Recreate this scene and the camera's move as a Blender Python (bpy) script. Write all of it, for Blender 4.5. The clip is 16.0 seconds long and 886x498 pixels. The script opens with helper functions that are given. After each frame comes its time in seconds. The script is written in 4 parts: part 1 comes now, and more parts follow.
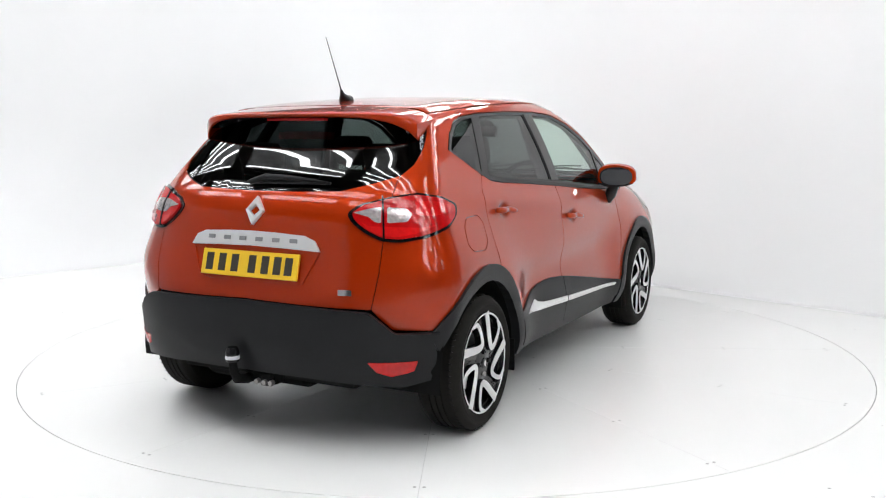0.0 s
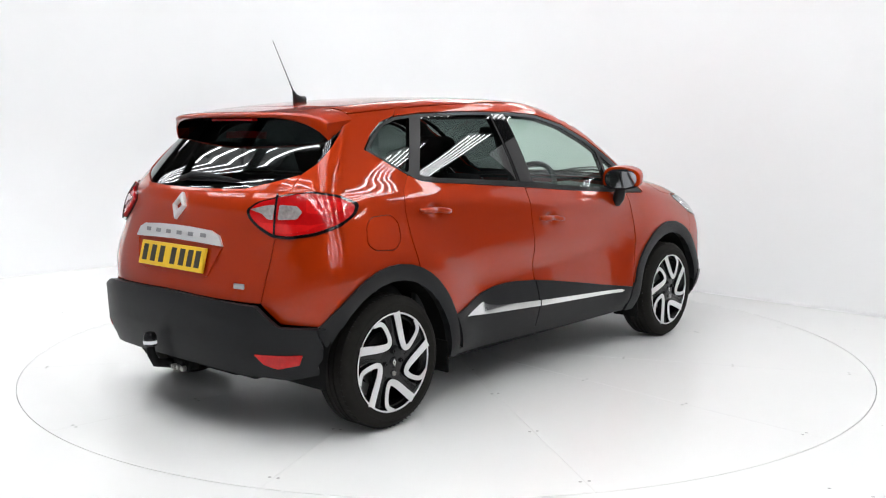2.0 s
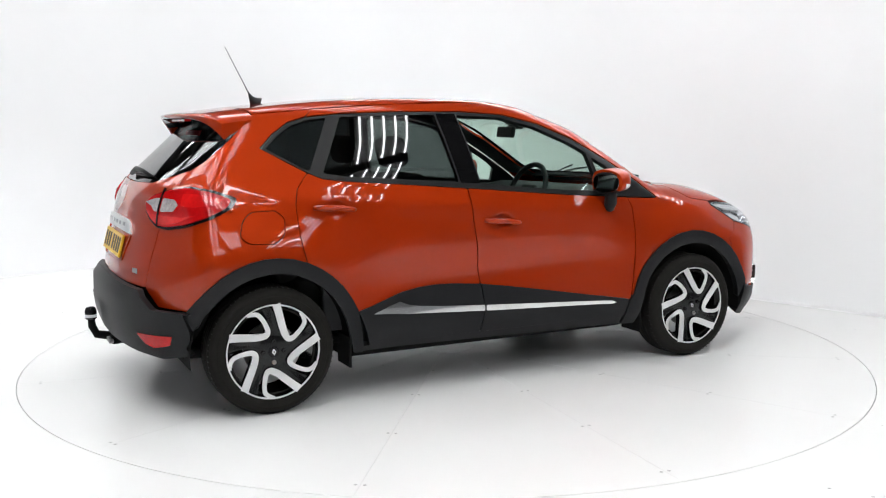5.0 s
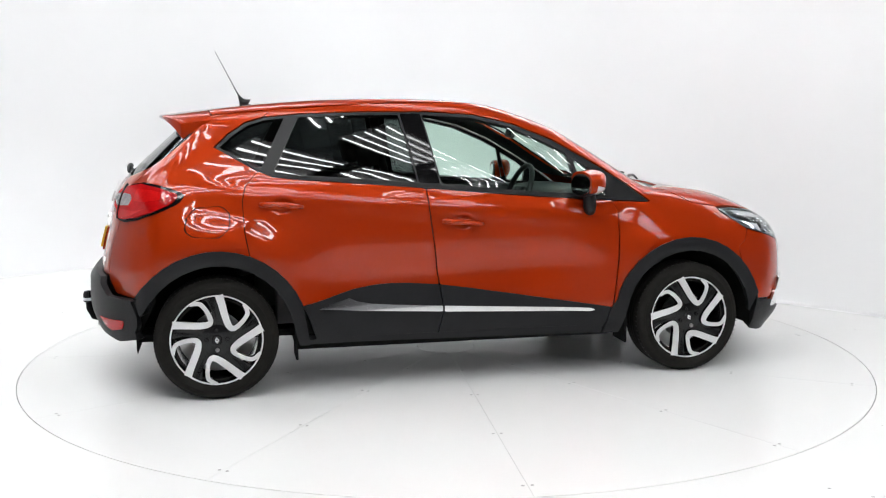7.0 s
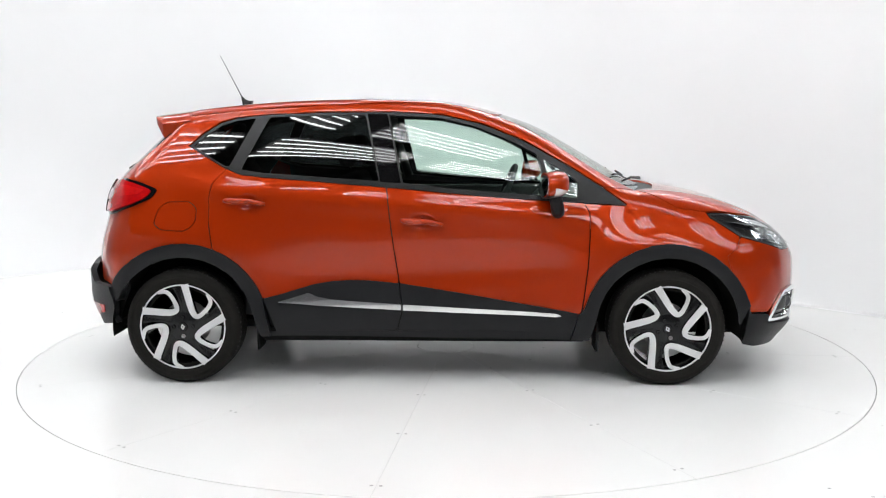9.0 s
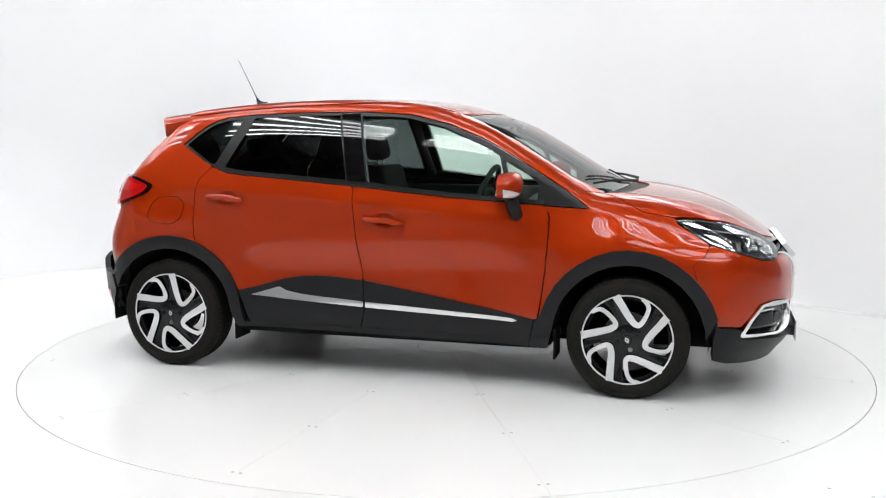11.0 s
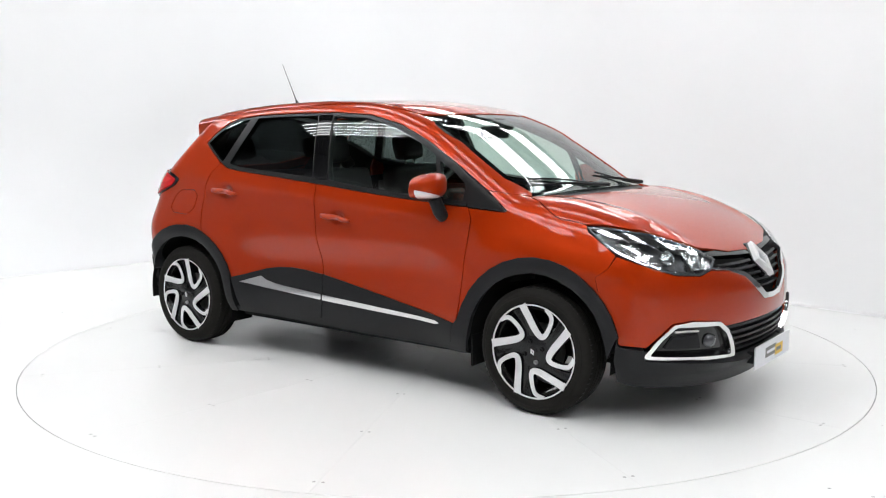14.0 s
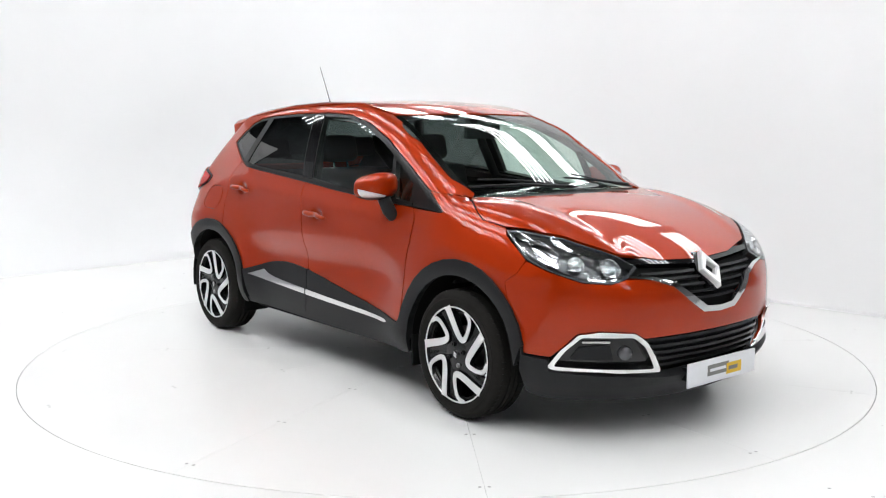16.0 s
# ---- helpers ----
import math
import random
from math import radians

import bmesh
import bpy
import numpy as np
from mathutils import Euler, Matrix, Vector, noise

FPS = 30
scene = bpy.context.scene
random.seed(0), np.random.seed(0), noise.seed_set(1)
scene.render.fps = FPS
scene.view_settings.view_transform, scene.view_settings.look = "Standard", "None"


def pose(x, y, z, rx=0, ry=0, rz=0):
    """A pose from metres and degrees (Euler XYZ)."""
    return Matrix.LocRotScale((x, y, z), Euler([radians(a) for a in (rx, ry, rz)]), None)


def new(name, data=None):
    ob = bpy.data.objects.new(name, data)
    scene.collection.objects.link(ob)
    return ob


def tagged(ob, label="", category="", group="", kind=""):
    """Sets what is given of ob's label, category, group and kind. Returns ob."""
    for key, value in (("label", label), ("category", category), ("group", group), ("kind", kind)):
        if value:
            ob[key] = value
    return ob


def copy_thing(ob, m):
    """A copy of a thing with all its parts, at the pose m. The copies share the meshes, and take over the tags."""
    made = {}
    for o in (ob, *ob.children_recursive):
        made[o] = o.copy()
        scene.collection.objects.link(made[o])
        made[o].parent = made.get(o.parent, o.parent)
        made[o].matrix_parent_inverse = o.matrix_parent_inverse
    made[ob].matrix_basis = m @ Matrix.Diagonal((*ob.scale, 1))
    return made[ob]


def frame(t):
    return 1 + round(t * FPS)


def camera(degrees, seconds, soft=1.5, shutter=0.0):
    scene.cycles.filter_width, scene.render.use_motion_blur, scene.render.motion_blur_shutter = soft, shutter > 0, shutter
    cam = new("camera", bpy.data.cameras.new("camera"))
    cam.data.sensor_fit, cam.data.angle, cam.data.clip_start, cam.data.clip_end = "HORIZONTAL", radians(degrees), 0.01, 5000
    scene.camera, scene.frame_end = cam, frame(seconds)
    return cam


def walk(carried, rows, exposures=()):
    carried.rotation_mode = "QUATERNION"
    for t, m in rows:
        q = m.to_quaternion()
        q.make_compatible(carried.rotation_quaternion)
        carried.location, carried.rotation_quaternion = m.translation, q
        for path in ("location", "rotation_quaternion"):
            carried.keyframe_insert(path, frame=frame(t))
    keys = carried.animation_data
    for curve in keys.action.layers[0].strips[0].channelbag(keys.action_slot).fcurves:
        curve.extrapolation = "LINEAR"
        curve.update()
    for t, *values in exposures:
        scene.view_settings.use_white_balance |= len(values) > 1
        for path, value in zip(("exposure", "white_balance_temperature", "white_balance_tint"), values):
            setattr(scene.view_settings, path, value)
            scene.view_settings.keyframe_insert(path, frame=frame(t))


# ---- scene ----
cam = camera(50.32, 16.0, soft=1.15)
EYE = pose(0.0, -5.8826, 1.388, 90 - 7.432, 0, 0.169)
walk(cam, [(0, EYE), (16, EYE)])

# ---- world and exposure ----
world = bpy.data.worlds.new("world")
scene.world = world
world.use_nodes = True
world.node_tree.nodes["Background"].inputs[0].default_value = (0.9, 0.93, 1.0, 1)
world.node_tree.nodes["Background"].inputs[1].default_value = 0.25
scene.view_settings.exposure = 0.0
LAMP = 23.3


# ---- materials ----
def material(name, colour, rough=0.5, metal=0.0, coat=0.0, coat_rough=0.03, noise_amount=0.06, noise_scale=30.0,
             bump=0.0, bump_scale=400.0, spec=0.5, emit=None, rough_var=0.05, object_space=True):
    m = bpy.data.materials.new(name)
    m.use_nodes = True
    nt = m.node_tree
    b = nt.nodes["Principled BSDF"]
    b.inputs["Roughness"].default_value = rough
    b.inputs["Metallic"].default_value = metal
    b.inputs["Coat Weight"].default_value = coat
    b.inputs["Coat Roughness"].default_value = coat_rough
    b.inputs["Specular IOR Level"].default_value = spec
    co = nt.nodes.new("ShaderNodeTexCoord")
    n1 = nt.nodes.new("ShaderNodeTexNoise")
    n1.inputs["Scale"].default_value = noise_scale
    n1.inputs["Detail"].default_value = 5
    n2 = nt.nodes.new("ShaderNodeTexNoise")
    n2.inputs["Scale"].default_value = noise_scale * 0.08
    nt.links.new(co.outputs["Object"], n1.inputs["Vector"])
    nt.links.new(co.outputs["Object"], n2.inputs["Vector"])
    add = nt.nodes.new("ShaderNodeMath")
    nt.links.new(n1.outputs["Fac"], add.inputs[0])
    nt.links.new(n2.outputs["Fac"], add.inputs[1])
    mr = nt.nodes.new("ShaderNodeMapRange")
    mr.inputs["From Min"].default_value, mr.inputs["From Max"].default_value = 0.6, 1.4
    mr.inputs["To Min"].default_value, mr.inputs["To Max"].default_value = 1 - noise_amount, 1 + noise_amount
    nt.links.new(add.outputs[0], mr.inputs["Value"])
    mul = nt.nodes.new("ShaderNodeVectorMath")
    mul.operation = "SCALE"
    mul.inputs[0].default_value = colour
    nt.links.new(mr.outputs[0], mul.inputs["Scale"])
    nt.links.new(mul.outputs[0], b.inputs["Base Color"])
    rr = nt.nodes.new("ShaderNodeMapRange")
    rr.inputs["To Min"].default_value, rr.inputs["To Max"].default_value = max(rough - rough_var, 0.01), rough + rough_var
    nt.links.new(n1.outputs["Fac"], rr.inputs["Value"])
    nt.links.new(rr.outputs[0], b.inputs["Roughness"])
    if bump:
        n3 = nt.nodes.new("ShaderNodeTexNoise")
        n3.inputs["Scale"].default_value = bump_scale
        nt.links.new(co.outputs["Object"], n3.inputs["Vector"])
        bp = nt.nodes.new("ShaderNodeBump")
        bp.inputs["Strength"].default_value = bump
        bp.inputs["Distance"].default_value = 0.002
        nt.links.new(n3.outputs["Fac"], bp.inputs["Height"])
        nt.links.new(bp.outputs[0], b.inputs["Normal"])
    if emit:
        b.inputs["Emission Color"].default_value = (*emit[:3], 1)
        b.inputs["Emission Strength"].default_value = emit[3]
    return m


def glass(name, tint, gloss=1.0):
    """Thin pane: tinted see-through with a mirror-like reflection."""
    m = bpy.data.materials.new(name)
    m.use_nodes = True
    nt = m.node_tree
    nt.nodes.clear()
    out = nt.nodes.new("ShaderNodeOutputMaterial")
    tr = nt.nodes.new("ShaderNodeBsdfTransparent")
    tr.inputs[0].default_value = (*tint, 1)
    gl = nt.nodes.new("ShaderNodeBsdfGlossy")
    gl.inputs["Roughness"].default_value = 0.004
    fr = nt.nodes.new("ShaderNodeLayerWeight")
    fr.inputs["Blend"].default_value = 0.5
    pw = nt.nodes.new("ShaderNodeMath")
    pw.operation = "POWER"
    pw.inputs[1].default_value = 4.5
    k = nt.nodes.new("ShaderNodeMath")
    k.operation = "MULTIPLY_ADD"
    k.use_clamp = True
    k.inputs[1].default_value = 0.9
    k.inputs[2].default_value = 0.062 * gloss
    mix = nt.nodes.new("ShaderNodeMixShader")
    nt.links.new(fr.outputs["Facing"], pw.inputs[0])
    nt.links.new(pw.outputs[0], k.inputs[0])
    nt.links.new(k.outputs[0], mix.inputs[0])
    nt.links.new(tr.outputs[0], mix.inputs[1])
    nt.links.new(gl.outputs[0], mix.inputs[2])
    nt.links.new(mix.outputs[0], out.inputs[0])
    return m


PAINT = material("orange_paint", (0.38, 0.027, 0.0010), 0.36, 0.30, 1.0, 0.006, 0.03, 60, spec=0.05)
PAINT.node_tree.nodes["Principled BSDF"].inputs["Coat IOR"].default_value = 1.42
CLAD = material("black_plastic", (0.013, 0.0135, 0.0145), 0.42, noise_amount=0.12, noise_scale=90, bump=0.12, bump_scale=900, spec=0.2)
GLOSSBLACK = material("gloss_black", (0.005, 0.005, 0.0055), 0.04, spec=0.45, rough_var=0.01)
DARK = material("underbody_black", (0.008, 0.008, 0.008), 0.8, noise_amount=0.3, spec=0.1)
RUBBER = material("tyre_rubber", (0.014, 0.013, 0.0115), 0.75, noise_amount=0.25, noise_scale=40, bump=0.2, bump_scale=300, spec=0.12)
SEAL = material("window_seal", (0.006, 0.006, 0.006), 0.35, spec=0.1)
SATINBLACK = material("satin_black", (0.009, 0.009, 0.0095), 0.33, spec=0.3, noise_amount=0.1, noise_scale=70)
CHROME = material("chrome", (0.80, 0.80, 0.80), 0.09, 1.0, noise_amount=0.03)
SILVER = material("machined_alloy", (0.76, 0.76, 0.76), 0.36, 0.5, noise_amount=0.02, noise_scale=40, rough_var=0.02)
ALLOYBLACK = material("black_alloy", (0.006, 0.006, 0.0066), 0.14, 0.0, 0.15, spec=0.3)
FOGGLASS = material("fog_glass", (0.10, 0.10, 0.11), 0.12, 0.5, 0.6)
STEEL = material("brake_steel", (0.35, 0.34, 0.33), 0.35, 0.9, noise_amount=0.2)
CLOTH = material("dark_upholstery", (0.035, 0.036, 0.038), 0.85, noise_amount=0.2, noise_scale=200, bump=0.3, bump_scale=700)
TRIM = material("interior_trim", (0.030, 0.031, 0.033), 0.6, bump=0.2, bump_scale=600)
LINER = material("headliner", (0.42, 0.41, 0.39), 0.9, noise_amount=0.08, bump=0.2, bump_scale=800)
CLEAR = glass("clear_glass", (0.74, 0.86, 0.80))
PRIVACY = glass("privacy_glass", (0.10, 0.115, 0.115))
LENS = glass("clear_lens", (0.9, 0.92, 0.93), 0.9)
REDLENS = material("red_lens", (0.46, 0.004, 0.005), 0.15, coat=0.35, spec=0.25, noise_amount=0.2, noise_scale=60)
REDBRIGHT = material("bright_red_lens", (0.62, 0.008, 0.008), 0.10, coat=1.0, noise_amount=0.15, noise_scale=80)
WHITELENS = material("white_lens", (0.72, 0.68, 0.66), 0.15, coat=1.0, noise_amount=0.15, noise_scale=90)
YELLOW = material("plate_yellow", (0.80, 0.50, 0.02), 0.35, noise_amount=0.03)
WHITE = material("white_plastic", (0.78, 0.79, 0.82), 0.35, noise_amount=0.03)
GREY = material("grey_print", (0.20, 0.20, 0.19), 0.5)
LETTER = material("satin_silver", (0.34, 0.34, 0.35), 0.3, 0.6)
TRAY = material("grey_tray", (0.12, 0.12, 0.12), 0.6)
INK = material("black_ink", (0.03, 0.025, 0.02), 0.5)
FLOORWHITE = material("white_painted_floor", (0.86, 0.86, 0.85), 0.26, noise_amount=0.008, noise_scale=1.5, rough_var=0.02, spec=0.35)
TABLEWHITE = material("white_turntable_paint", (0.86, 0.86, 0.85), 0.24, noise_amount=0.008, noise_scale=1.5, rough_var=0.02, spec=0.35)
WALLWHITE = material("white_wall_paint", (0.81, 0.81, 0.815), 0.8, noise_amount=0.012, noise_scale=2)
GAP = material("grey_gap", (0.45, 0.45, 0.44), 0.8)
GAPDARK = material("dark_bolt_steel", (0.42, 0.42, 0.41), 0.6, noise_amount=0.2)
CEILING = material("workshop_ceiling", (0.05, 0.048, 0.045), 0.8, noise_amount=0.3, noise_scale=4)
WORKWALL = material("workshop_wall", (0.09, 0.09, 0.095), 0.8, noise_amount=0.15, noise_scale=3)
PARTITION = material("partition_grey", (0.24, 0.24, 0.25), 0.7, noise_amount=0.06, noise_scale=2)
LAMPCLEAR = material("clear_lamp_lens", (0.52, 0.46, 0.46), 0.18, 0.5, coat=1.0, noise_amount=0.45, noise_scale=70)
LAMPSILVER = material("lamp_silver", (0.13, 0.132, 0.138), 0.25, 0.6, noise_amount=0.15, noise_scale=60)
TUBE = material("fluorescent_tube", (0.9, 0.9, 0.9), 0.5, emit=(0.97, 0.985, 1.0, LAMP))


# ---- mesh helpers ----
from mathutils.geometry import delaunay_2d_cdt


def part(name, bm, mat, parent=None, label=""):
    me = bpy.data.meshes.new(name)
    bm.to_mesh(me)
    bm.free()
    return linked(name, me, mat, parent, label)


def linked(name, me, mat, parent=None, label=""):
    if mat is not None:
        me.materials.append(mat)
    ob = new(name, me)
    ob.parent = parent
    if label:
        tagged(ob, label)
    return ob


def smooth_all(bm, angle=40):
    lim = radians(angle)
    for f in bm.faces:
        f.smooth = True
    for e in bm.edges:
        e.smooth = len(e.link_faces) == 2 and e.calc_face_angle(0) < lim


def box(bm, x0, x1, y0, y1, z0, z1, bevel=0.0, m=None):
    b = bmesh.new()
    bmesh.ops.create_cube(b, size=1)
    for v in b.verts:
        v.co = Vector(((x0 + x1) / 2 + v.co.x * (x1 - x0), (y0 + y1) / 2 + v.co.y * (y1 - y0), (z0 + z1) / 2 + v.co.z * (z1 - z0)))
    if bevel:
        bmesh.ops.bevel(b, geom=b.edges[:], offset=bevel, segments=3, affect="EDGES", profile=0.6)
    if m is not None:
        b.transform(m)
    me = bpy.data.meshes.new("tmp")
    b.to_mesh(me)
    b.free()
    bm.from_mesh(me)
    bpy.data.meshes.remove(me)
    return bm


def lathe(profile, n=64, axis="y", start=0.0, stop=360.0):
    """Turns a profile of (radius, along) about an axis."""
    bm = bmesh.new()
    full = abs(stop - start) > 359.9
    cols = []
    for i in range(n if full else n + 1):
        a = radians(start + (stop - start) * i / n)
        col = []
        for r, h in profile:
            c, s = r * math.cos(a), r * math.sin(a)
            col.append(bm.verts.new((c, h, s) if axis == "y" else (c, s, h)))
        cols.append(col)
    for i in range(n):
        a, b = cols[i], cols[(i + 1) % len(cols)]
        for j in range(len(profile) - 1):
            bm.faces.new((a[j], b[j], b[j + 1], a[j + 1]))
    bmesh.ops.remove_doubles(bm, verts=bm.verts, dist=1e-5)
    bmesh.ops.recalc_face_normals(bm, faces=bm.faces)
    return bm


def sweep(path, radius, n=10, closed=False):
    """A round rod along a path; radius a number or one per point."""
    pts = [Vector(p) for p in path]
    rad = radius if isinstance(radius, (list, tuple)) else [radius] * len(pts)
    bm = bmesh.new()
    rings = []
    for i, p in enumerate(pts):
        a = pts[i - 1] if (i or closed) else p
        b = pts[(i + 1) % len(pts)] if (i < len(pts) - 1 or closed) else p
        d = (b - a).normalized()
        u = d.orthogonal().normalized() if i == 0 else (rings[-1][1] - d * rings[-1][1].dot(d)).normalized()
        w = d.cross(u)
        ring = [bm.verts.new(p + (u * math.cos(2 * math.pi * k / n) + w * math.sin(2 * math.pi * k / n)) * rad[i]) for k in range(n)]
        rings.append((ring, u))
    m = len(pts)
    for i in range(m if closed else m - 1):
        a, b = rings[i][0], rings[(i + 1) % m][0]
        for k in range(n):
            bm.faces.new((a[k], a[(k + 1) % n], b[(k + 1) % n], b[k]))
    if not closed:
        bm.faces.new(rings[0][0][::-1])
        bm.faces.new(rings[-1][0])
    smooth_all(bm, 50)
    return bm


def rounded(points, r, steps=5):
    """Outline with its corners rounded to about r."""
    out = []
    n = len(points)
    for i in range(n):
        p0, p1, p2 = (np.array(points[(i + k) % n], float) for k in (-1, 0, 1))
        a, b = p0 - p1, p2 - p1
        la, lb = np.hypot(*a), np.hypot(*b)
        if r <= 0:
            out.append(p1)
            continue
        d = min(r, 0.48 * la, 0.48 * lb)
        s, e = p1 + a / la * d, p1 + b / lb * d
        for k in range(steps + 1):
            t = k / steps
            out.append((1 - t) ** 2 * s + 2 * t * (1 - t) * p1 + t * t * e)
    return out


def dense(points, step):
    out = []
    for i, p in enumerate(points):
        q = points[(i + 1) % len(points)]
        n = max(1, int(math.ceil(np.hypot(*(np.array(q) - p)) / step)))
        for k in range(n):
            out.append(np.array(p) + (np.array(q) - p) * k / n)
    return out


def kept(v, faces, loops):
    """The triangles that lie inside the first loop and outside the others."""
    c = np.array([v[list(f)].mean(0) for f in faces])
    odd = np.zeros(len(c), bool)
    for lp in loops:
        a = np.array(lp, float)
        b = np.roll(a, -1, 0)
        for p, q in zip(a, b):
            if p[1] == q[1]:
                continue
            cut = ((p[1] > c[:, 1]) != (q[1] > c[:, 1])) & (c[:, 0] < p[0] + (c[:, 1] - p[1]) / (q[1] - p[1]) * (q[0] - p[0]))
            odd ^= cut
    return [f for f, k in zip(faces, odd) if k]


def plate(outline, depth, bevel=0.0, holes=(), flip=False):
    """A flat plate in x, z from an outline, its front at y = 0 and its back at y = depth."""
    loops = [np.array(outline)] + [np.array(h) for h in holes]
    pts, edges = [], []
    for lp in loops:
        base = len(pts)
        pts += [Vector((float(p[0]), float(p[1]))) for p in lp]
        edges += [(base + i, base + (i + 1) % len(lp)) for i in range(len(lp))]
    v2, e2, f2, *_ = delaunay_2d_cdt(pts, edges, [], 0, 1e-6)
    f2 = kept(np.array([(v.x, v.y) for v in v2]), f2, loops)
    bm = bmesh.new()
    vs = [bm.verts.new((p.x, 0, p.y)) for p in v2]
    for f in f2:
        bm.faces.new([vs[i] for i in f])
    bmesh.ops.recalc_face_normals(bm, faces=bm.faces)
    if bm.faces and sum(f.normal.y for f in bm.faces) > 0:
        bmesh.ops.reverse_faces(bm, faces=bm.faces)
    ret = bmesh.ops.extrude_face_region(bm, geom=bm.faces[:])
    for g in ret["geom"]:
        if isinstance(g, bmesh.types.BMVert):
            g.co.y += depth
    bmesh.ops.recalc_face_normals(bm, faces=bm.faces)
    if bevel:
        es = [e for e in bm.edges if len(e.link_faces) == 2 and e.calc_face_angle(0) > 1.0 and abs(e.verts[0].co.y) < 1e-6 and abs(e.verts[1].co.y) < 1e-6]
        bmesh.ops.bevel(bm, geom=es, offset=bevel, segments=2, affect="EDGES")
    smooth_all(bm, 35)
    return bm


# ---- the car's body form ----
def curve(*knots, blur=33):
    """Monotone cubic curve through knots, as a fast table."""
    k = np.array(knots, float)
    x, y = k[:, 0], k[:, 1]
    h, d = np.diff(x), np.diff(y) / np.diff(x)
    m = np.zeros(len(x))
    m[0], m[-1] = d[0], d[-1]
    for i in range(1, len(x) - 1):
        if d[i - 1] * d[i] > 0:
            w1, w2 = 2 * h[i] + h[i - 1], h[i] + 2 * h[i - 1]
            m[i] = (w1 + w2) / (w1 / d[i - 1] + w2 / d[i])
    xs = np.linspace(x[0], x[-1], 1500)
    i = np.clip(np.searchsorted(x, xs) - 1, 0, len(h) - 1)
    t = (xs - x[i]) / h[i]
    ys = (2 * t**3 - 3 * t**2 + 1) * y[i] + (t**3 - 2 * t**2 + t) * h[i] * m[i] + (3 * t**2 - 2 * t**3) * y[i + 1] + (t**3 - t**2) * h[i] * m[i + 1]
    ker = np.hanning(blur)
    ker /= ker.sum()
    ys = np.convolve(np.pad(ys, blur // 2, mode="reflect", reflect_type="odd"), ker, "valid")
    return lambda q: np.interp(q, xs, ys)


def step01(q, a, b):
    t = np.clip((q - a) / (b - a), 0, 1)
    return t * t * (3 - 2 * t)


def smax(a, b, k):
    h = np.clip(0.5 + 0.5 * (a - b) / k, 0, 1)
    return b + (a - b) * h + k * h * (1 - h)


HALF_WIDTH = curve((0.10, 0.770), (0.22, 0.795), (0.30, 0.812), (0.40, 0.822), (0.52, 0.816), (0.62, 0.818), (0.74, 0.828), (0.85, 0.820), (0.95, 0.805), (1.05, 0.782), (1.15, 0.754), (1.30, 0.700), (1.46, 0.628), (1.62, 0.545), blur=141)
ROOF_LINE = curve((-2.3, 1.28), (-1.6, 1.448), (-1.34, 1.485), (-1.0, 1.522), (-0.68, 1.543), (-0.35, 1.551), (0.0, 1.543), (0.21, 1.519), (0.404, 1.472), (0.634, 1.394), (0.8, 1.304), (0.965, 1.206), (1.131, 1.104), (1.3, 0.998), (2.3, 0.37), blur=45)
BONNET_LINE = curve((0.0, 1.02), (0.9, 1.066), (1.2, 1.062), (1.3, 1.05), (1.46, 1.028), (1.62, 0.995), (1.79, 0.935), (1.95, 0.85), (2.05, 0.775), (2.3, 0.55), blur=45)
FRONT = curve((0.05, 1.93), (0.22, 2.03), (0.30, 2.095), (0.40, 2.128), (0.52, 2.135), (0.64, 2.130), (0.75, 2.102), (0.85, 2.062), (1.0, 2.0), (1.7, 1.9))
REAR = curve((0.05, -1.86), (0.30, -1.915), (0.5, -1.928), (0.6, -1.925), (0.75, -1.902), (0.85, -1.876), (1.0, -1.845), (1.08, -1.805), (1.15, -1.742), (1.25, -1.635), (1.40, -1.475), (1.5, -1.375), (1.7, -1.2))


def TOP(q):
    """Height of the middle line: roof and windscreen, then bonnet."""
    return smax(ROOF_LINE(q), np.where(q > 0.7, BONNET_LINE(q), 0.0), 0.018)


